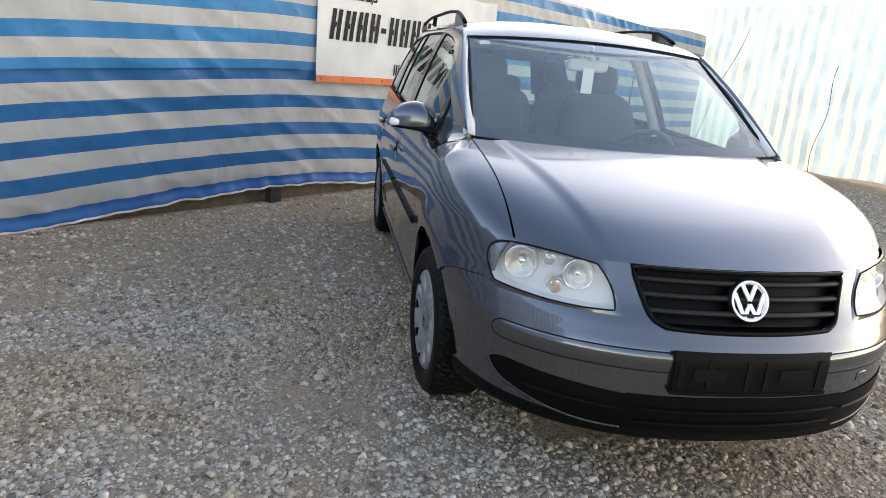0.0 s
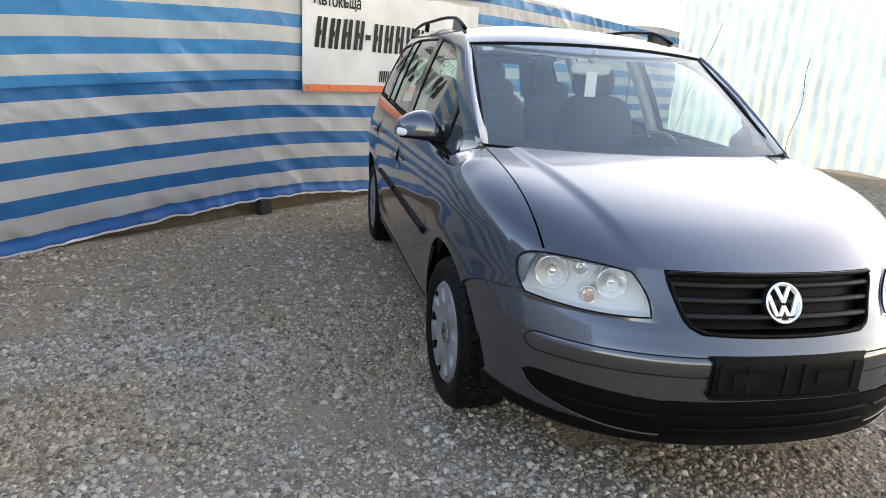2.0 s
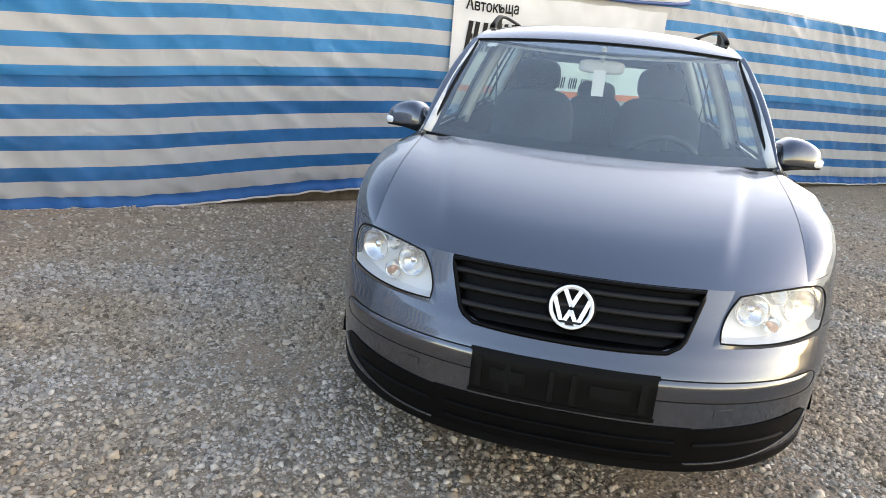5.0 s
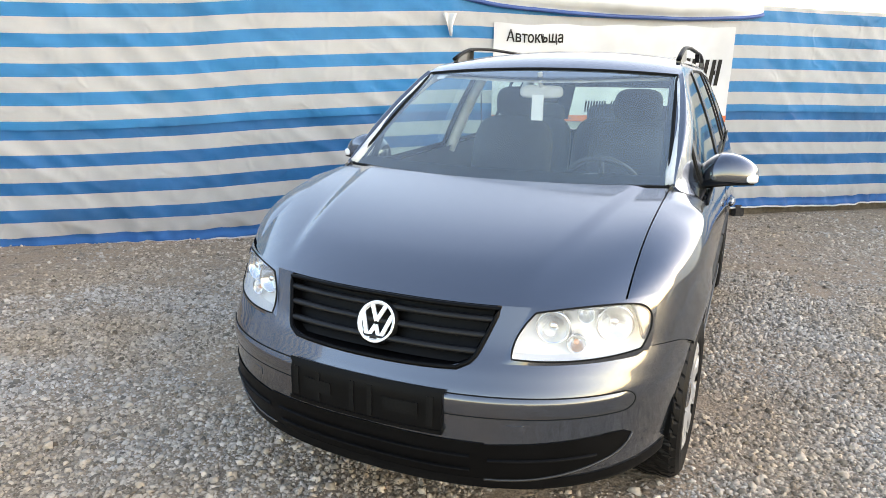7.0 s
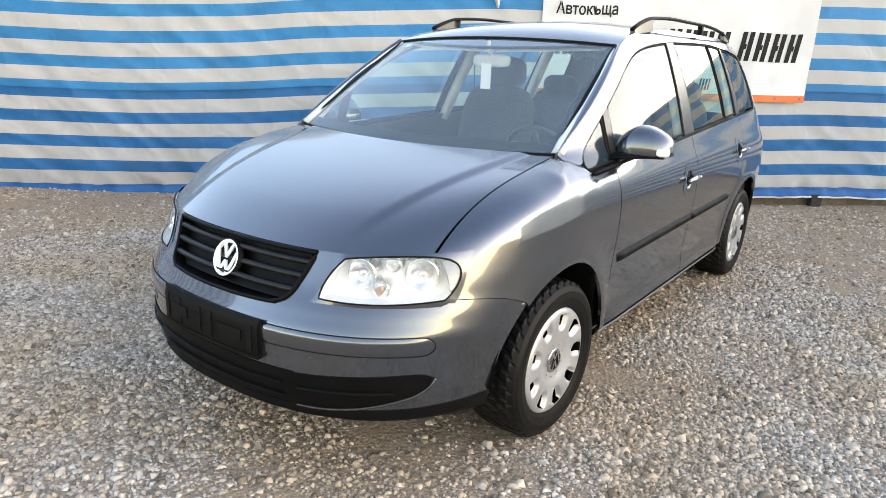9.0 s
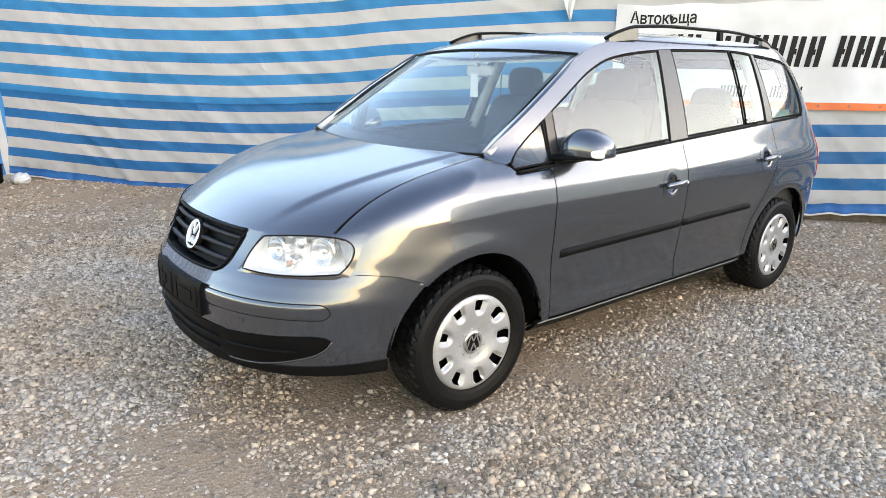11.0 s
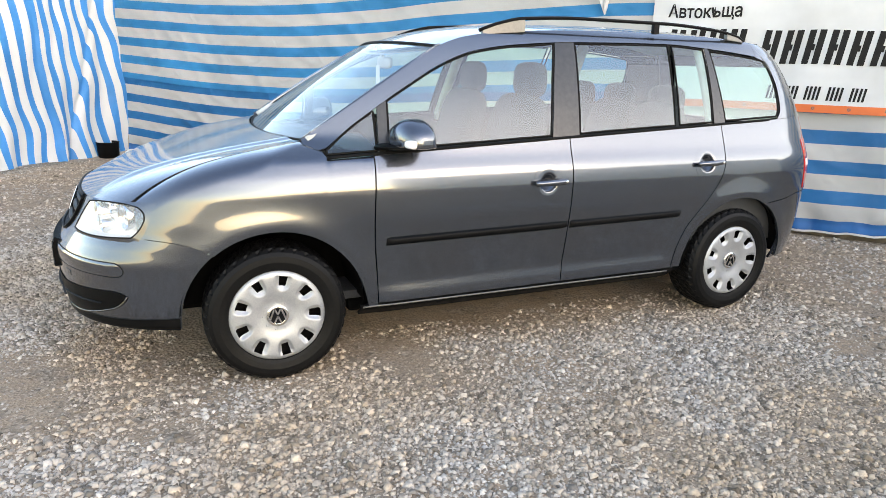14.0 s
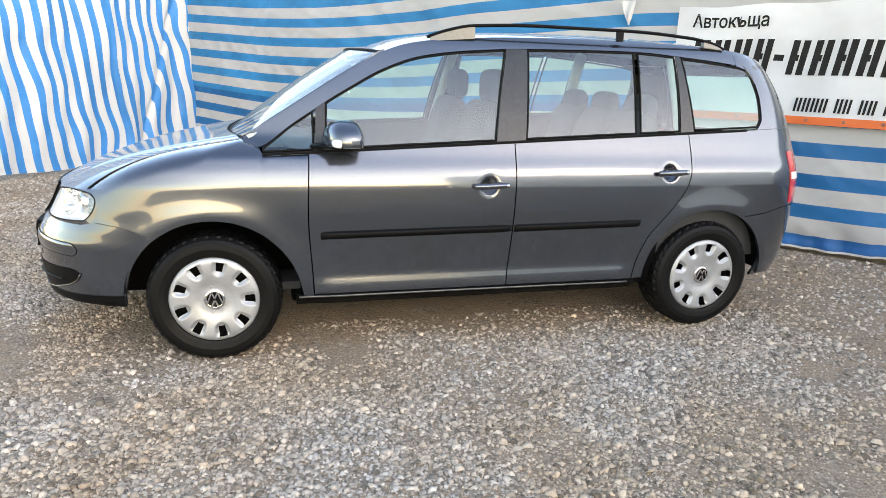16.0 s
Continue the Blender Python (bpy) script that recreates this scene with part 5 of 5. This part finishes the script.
panel("inner_roof", lambda u, v: (lambda p: (p[0] * 0.98, p[1], p[2] - 0.025))(roof(u, v)), 12, 12, TRIM, car, "pale roof lining", 0)

# cabin
part("cabin_floor", box_data((-0.72, 0.95, 0.30), (0.72, 4.0, 0.34)), CLOTH, car, "dark cabin floor", smooth=False)


def dash(u, v):
    x = lerp(-0.66, 0.66, u)
    prof = [(1.02, 1.030), (1.25, 1.035), (1.45, 1.015), (1.53, 0.96), (1.56, 0.80), (1.52, 0.60)]
    t = v * (len(prof) - 1)
    i = min(int(t), len(prof) - 2)
    a, b = prof[i], prof[i + 1]
    y, z = lerp(a[0], b[0], t - i), lerp(a[1], b[1], t - i)
    hood = 0.035 * math.exp(-((x - 0.34) / 0.14) ** 2) * math.exp(-((y - 1.45) / 0.1) ** 2)
    return (x, y + 0.06 * (x / 0.66) ** 2 * (1 if v < 0.2 else 0), z + hood - 0.02 * (x / 0.66) ** 4)


panel("dashboard", dash, 30, 25, DASH, car, "dark grey dashboard", 0)
wheel_turn = Matrix.Translation((0.34, 1.66, 0.94)) @ pose(0, 0, 0, -62, 0, 0)
v, f = tube_data([wheel_turn @ Vector((0.185 * math.cos(2 * math.pi * k / 36), 0.185 * math.sin(2 * math.pi * k / 36), 0)) for k in range(36)], 0.014, 8, True)
steer_wheel = mesh_object("steering_wheel", v, f, DASH, car, "dark three-spoke steering wheel")
v, f = pod_data((0, 0, 0), (0.07, 0.06, 0.025), (3, 3), 16, 8)
mesh_object("wheel_boss", [wheel_turn @ p for p in v], f, DASH, steer_wheel)
for a in (0, 180, 270):
    c, sn = math.cos(radians(a)), math.sin(radians(a))
    tube("wheel_spoke", [wheel_turn @ Vector((c * 0.05, sn * 0.05, 0)), wheel_turn @ Vector((c * 0.18, sn * 0.18, 0))], 0.014, DASH, steer_wheel)


def seat(x, y, w, back_h=0.62, label="dark cloth car seat with headrest"):
    cushion = pod("seat", (x, y, 0.60), (w / 2, 0.26, 0.10), CLOTH, car, label, (5, 4))
    pod("backrest", (x, y + 0.30, 0.62 + back_h / 2), (w / 2, 0.085, back_h / 2 + 0.02), CLOTH, cushion, "", (4, 3.5), turn=pose(0, 0, 0, -14, 0, 0))
    return cushion


def headrest(own, x, y, z):
    pod("headrest", (x, y, z), (0.135, 0.055, 0.095), CLOTH, own, "", (3.2, 3.2))
    for d in (-0.06, 0.06):
        tube("headrest_post", [(x + d, y - 0.01, z - 0.15), (x + d, y, z)], 0.006, CHROME, own, sides=6)


for x in (-0.36, 0.36):
    headrest(seat(x, 2.02, 0.50), x, 2.43, 1.33)
for x in (-0.44, 0.0, 0.44):
    headrest(seat(x, 2.95, 0.42, 0.58, "dark cloth rear seat with headrest"), x, 3.34, 1.22)
both("door_lining", region(const(1.40), const(4.1), const(0.40), lambda y: belt(y) + 0.002, -0.06), 12, 6, DASH, car, "", 0)
for s in (1, -1):
    tube("seat_belt", [(s * 0.62, 2.46, 1.38), (s * 0.60, 2.44, 1.10), (s * 0.64, 2.40, 0.6)], (0.004), CLOTH, car, "grey seat belt", sides=6)
    tube("pillar_lining", [(s * (flank(lerp(2.35, 2.44, t), lerp(1.02, 1.55, t)) - 0.05), lerp(2.36, 2.46, t), lerp(1.02, 1.55, t)) for t in [k / 8 for k in range(9)]], 0.034, TRIM, car, "pale pillar lining", sides=8)
    tube("pillar_lining", [(s * (flank(y, roof_edge(y) - 0.03) - 0.035), y, roof_edge(y) - 0.03) for y in [1.1 + 0.07 * k for k in range(11)]], 0.028, TRIM, car, "pale pillar lining", sides=8)
    tube("pillar_lining", [(s * (flank(3.42, lerp(1.08, 1.55, t)) - 0.05), 3.42, lerp(1.08, 1.55, t)) for t in [k / 8 for k in range(9)]], 0.04, TRIM, car, "pale pillar lining", sides=8)
mirror_in = pod("interior_mirror", (0, 1.70, 1.400), (0.11, 0.018, 0.032), TRIM, car, "interior mirror", (4, 3))
tube("mirror_stalk", [(0, 1.70, 1.41), (0, 1.66, 1.49)], 0.012, TRIM, mirror_in)
part("paper_card", box_data((-0.034, 1.660, 1.262), (0.024, 1.663, 1.385)), PAPER, car, "white paper card hanging from the mirror", smooth=False)
st = [windscreen(0.045 + 0.04 * i, 0.93 + 0.045 * j) for i, j in ((0, 0), (1, 0), (1, 1), (0, 1))]
mesh_object("inspection_sticker", [Vector(p) + Vector((0, 0.012, -0.006)) for p in st] + [Vector(p) + Vector((0, 0.014, -0.007)) for p in st], [[0, 1, 2, 3], [7, 6, 5, 4]], PAPER, car, "small white sticker inside the windscreen", False)


# ---- banner on the long wall ----
BU0, BU1, BZ0 = -1.94, 0.86, 1.088


def banner_point(a, b, out=0.062):
    u = lerp(BU0, BU1, a)
    top = lerp(2.022, 2.09, step(0.0, 1.0, a)) - 0.0 * a
    z = lerp(BZ0 + 0.012 * math.sin(a * 7) * 0.3, top + 0.008 * math.cos(a * 25), b)
    w = 0.02 * noise.noise(Vector((u * 1.3, z * 1.2, 20.0))) + 0.006 * noise.noise(Vector((u * 5, z * 4, 21.0)))
    p = FENCE_O + FENCE_D * u + FENCE_N * (out + w)
    return Vector((p.x, p.y, z))


YARD = Vector((-5, 12, 1))
v, f = sheet(lambda a, b: banner_point(a, b), 90, 30, 0.004, core=YARD)
banner = mesh_object("banner", v, f, BANNER)
tagged(banner, "white vinyl dealer banner with black lettering and an orange lower edge", "banner")
panel("orange_edge", lambda a, b: banner_point(a, 0.068 * b - 0.002, 0.066), 90, 4, ORANGE, banner, "orange band with eyelets", 0.002, core=YARD)
for k in range(11):
    c = banner_point(0.02 + 0.096 * k, 0.035, 0.070)
    v, f = lathe_data([(0.006, 0.0), (0.009, 0.002), (0.013, 0.0)], 14, (0, 0, 0), "Y")
    q = FENCE_N.to_track_quat("Y", "Z").to_matrix().to_4x4()
    mesh_object("eyelet", [Matrix.Translation(c) @ q @ p for p in v], f, SILVER, banner)


def on_banner(u, z, out=0.067):
    a = (u - BU0) / (BU1 - BU0)
    top = lerp(2.022, 2.09, step(0.0, 1.0, a))
    return banner_point(a, (z - BZ0) / (top - BZ0), out)


def lettering(text, u, z, height, width):
    cu = bpy.data.curves.new("lettering", "FONT")
    cu.body, cu.size, cu.offset = text, 1.0, 0.018
    tmp = bpy.data.objects.new("lettering", cu)
    scene.collection.objects.link(tmp)
    bpy.context.view_layer.update()
    me = bpy.data.meshes.new_from_object(tmp)
    bpy.data.objects.remove(tmp)
    xs, ys = [p.co.x for p in me.vertices], [p.co.y for p in me.vertices]
    x0, x1, y1 = min(xs), max(xs), max(ys)
    for p in me.vertices:
        p.co = on_banner(u + (p.co.x - x0) / (x1 - x0) * width, z + p.co.y / y1 * height, 0.068)
    me.materials.clear()
    me.materials.append(INK)
    ob = new("lettering", me)
    ob.parent = banner
    return ob


lettering("Автокъща", -1.81, 1.857, 0.110, 0.61)


def block(u0, u1, z0, z1, slant):
    """One plain dark bar of print on the banner."""
    n = 4
    verts, faces = [], []
    for j in range(n + 1):
        t = j / n
        for u in (u0, u1):
            verts.append(on_banner(u + slant * t * (z1 - z0), lerp(z0, z1, t), 0.068))
    faces = [[2 * j, 2 * j + 1, 2 * j + 3, 2 * j + 2] for j in range(n)]
    return mesh_object("print_bar", verts, faces, INK, banner, "", False)


u = -1.795
for word, z0, z1, w in (("xxxx-xxxxxx xxxx", 1.480, 1.755, 0.167),):
    for ch in word:
        if ch == "x":
            block(u, u + 0.050, z0, z1, 0.12)
            block(u + 0.075, u + 0.125, z0, z1, 0.12)
            block(u + 0.045, u + 0.08, z0 + 0.11, z0 + 0.16, 0.12)
            u += w
        elif ch == "-":
            block(u, u + 0.075, z0 + 0.105, z0 + 0.155, 0.12)
            u += 0.105
        else:
            u += 0.085
u = -0.92
for n in (4, 2, 2, 2):
    for k in range(n):
        block(u, u + 0.018, 1.188, 1.300, 0.12)
        block(u + 0.030, u + 0.048, 1.188, 1.300, 0.12)
        u += 0.062
    u += 0.045

# turned-over top of the sheet above the banner
def flap(a, b):
    u = lerp(-2.3, 1.2, a)
    sag = 0.10 * math.sin(math.pi * a) ** 0.6
    z = 2.37 - (0.13 + sag) * b + 0.012 * noise.noise(Vector((u * 2, b, 2)))
    p = FENCE_O + FENCE_D * u + FENCE_N * (0.03 + 0.10 * math.sin(math.pi * min(b, 0.9)) * math.sin(math.pi * a) + 0.02)
    return (p.x, p.y, z)


flap_ob = panel("sheet_flap", flap, 60, 12, FLAP, None, "", 0.006, core=YARD)
tagged(flap_ob, "white turned-over top edge of the tarpaulin sagging above the banner", "tarpaulin")
tube("flap_edge", [Vector(flap(k / 60, 1.0)) for k in range(61)], 0.020, FLAP_BLUE, flap_ob, "dark blue rolled edge", sides=8)

# block under the hem, odd bits near the corner
for u in (-2.36, 1.22):
    tagged(fence_box("concrete_block", u - 0.06, u + 0.06, -0.05, 0.13, -0.06, 0.02, BRICK), "dark concrete block weighing down the sheet's hem", "block", "hem blocks")
c = Vector((-6.26, -0.09, 0))
v, f = lathe_data([(0.0, 0.012), (0.11, 0.0), (0.13, 0.02), (0.14, 0.20), (0.148, 0.215), (0.138, 0.215), (0.125, 0.05), (0.0, 0.04)], 24, (c.x, c.y, ground_z(c.x, c.y) - 0.005), "Z")
tagged(mesh_object("black_tub", v, f, BLACK), "scuffed black plastic tub by the sheet wall", "tub")
c2 = Vector((-6.10, 0.20, 0))
tagged(pod("crumpled_bag", (c2.x, c2.y, ground_z(c2.x, c2.y) + 0.05), (0.14, 0.09, 0.065), FLAP, None, "", (2.4, 2.4), 26, 16, lambda p: p * (1 + 0.25 * noise.noise(p * 2.3))), "crumpled white plastic bag on the gravel", "bag")



# a white rag over the top stripe, a cord down the far sheet, litter by the corner
def rag(u, v):
    w = lerp(0.075, 0.004, v ** 0.8)
    a = -2.40 + (2 * u - 1) * w + 0.02 * v
    p = FENCE_O + FENCE_D * a + FENCE_N * (0.075 + 0.02 * math.sin(u * 9 + v * 4))
    return (p.x, p.y, 2.09 - 0.21 * v)


tagged(panel("rag", rag, 12, 14, FLAP, None, "", 0.004, core=YARD), "white pointed rag hanging on the striped sheet", "rag")
far_way = Vector((0.37, -0.93, 0)).normalized()
far_in = Vector((-far_way.y, far_way.x, 0)) * -1
far_in = far_in if far_in.dot(Vector((-1, 0, 0))) > 0 else -far_in
for s0, s1, top in ((2.83, 2.98, 1.90), (0.12, 1.05, 2.55)):
    pts = [corner_r + far_way * (lerp(s0, s1, k / 20) + 0.04 * math.sin(k * 0.45 + s0)) + far_in * 0.09 + Vector((0, 0, 0.03 + top * k / 20)) for k in range(21)]
    v, f = tube_data(pts, 0.006, 6)
    tagged(mesh_object("cord", v, f, INK), "thin dark cord hanging down the pale sheet", "cord", "cords on the far sheet")
for x, y, r in ((6.1, 10.7, 0.07), (5.75, 10.45, 0.045)):
    tagged(pod("litter", (x, y, ground_z(x, y) + r * 0.35), (r, r * 0.7, r * 0.4), FLAP, None, "", (2.3, 2.3), 20, 12, lambda p: p * (1 + 0.3 * noise.noise(p * 2.6 + Vector((3, 1, 0))))), "crumpled white litter on the gravel by the sheet", "litter", "litter by the corner")
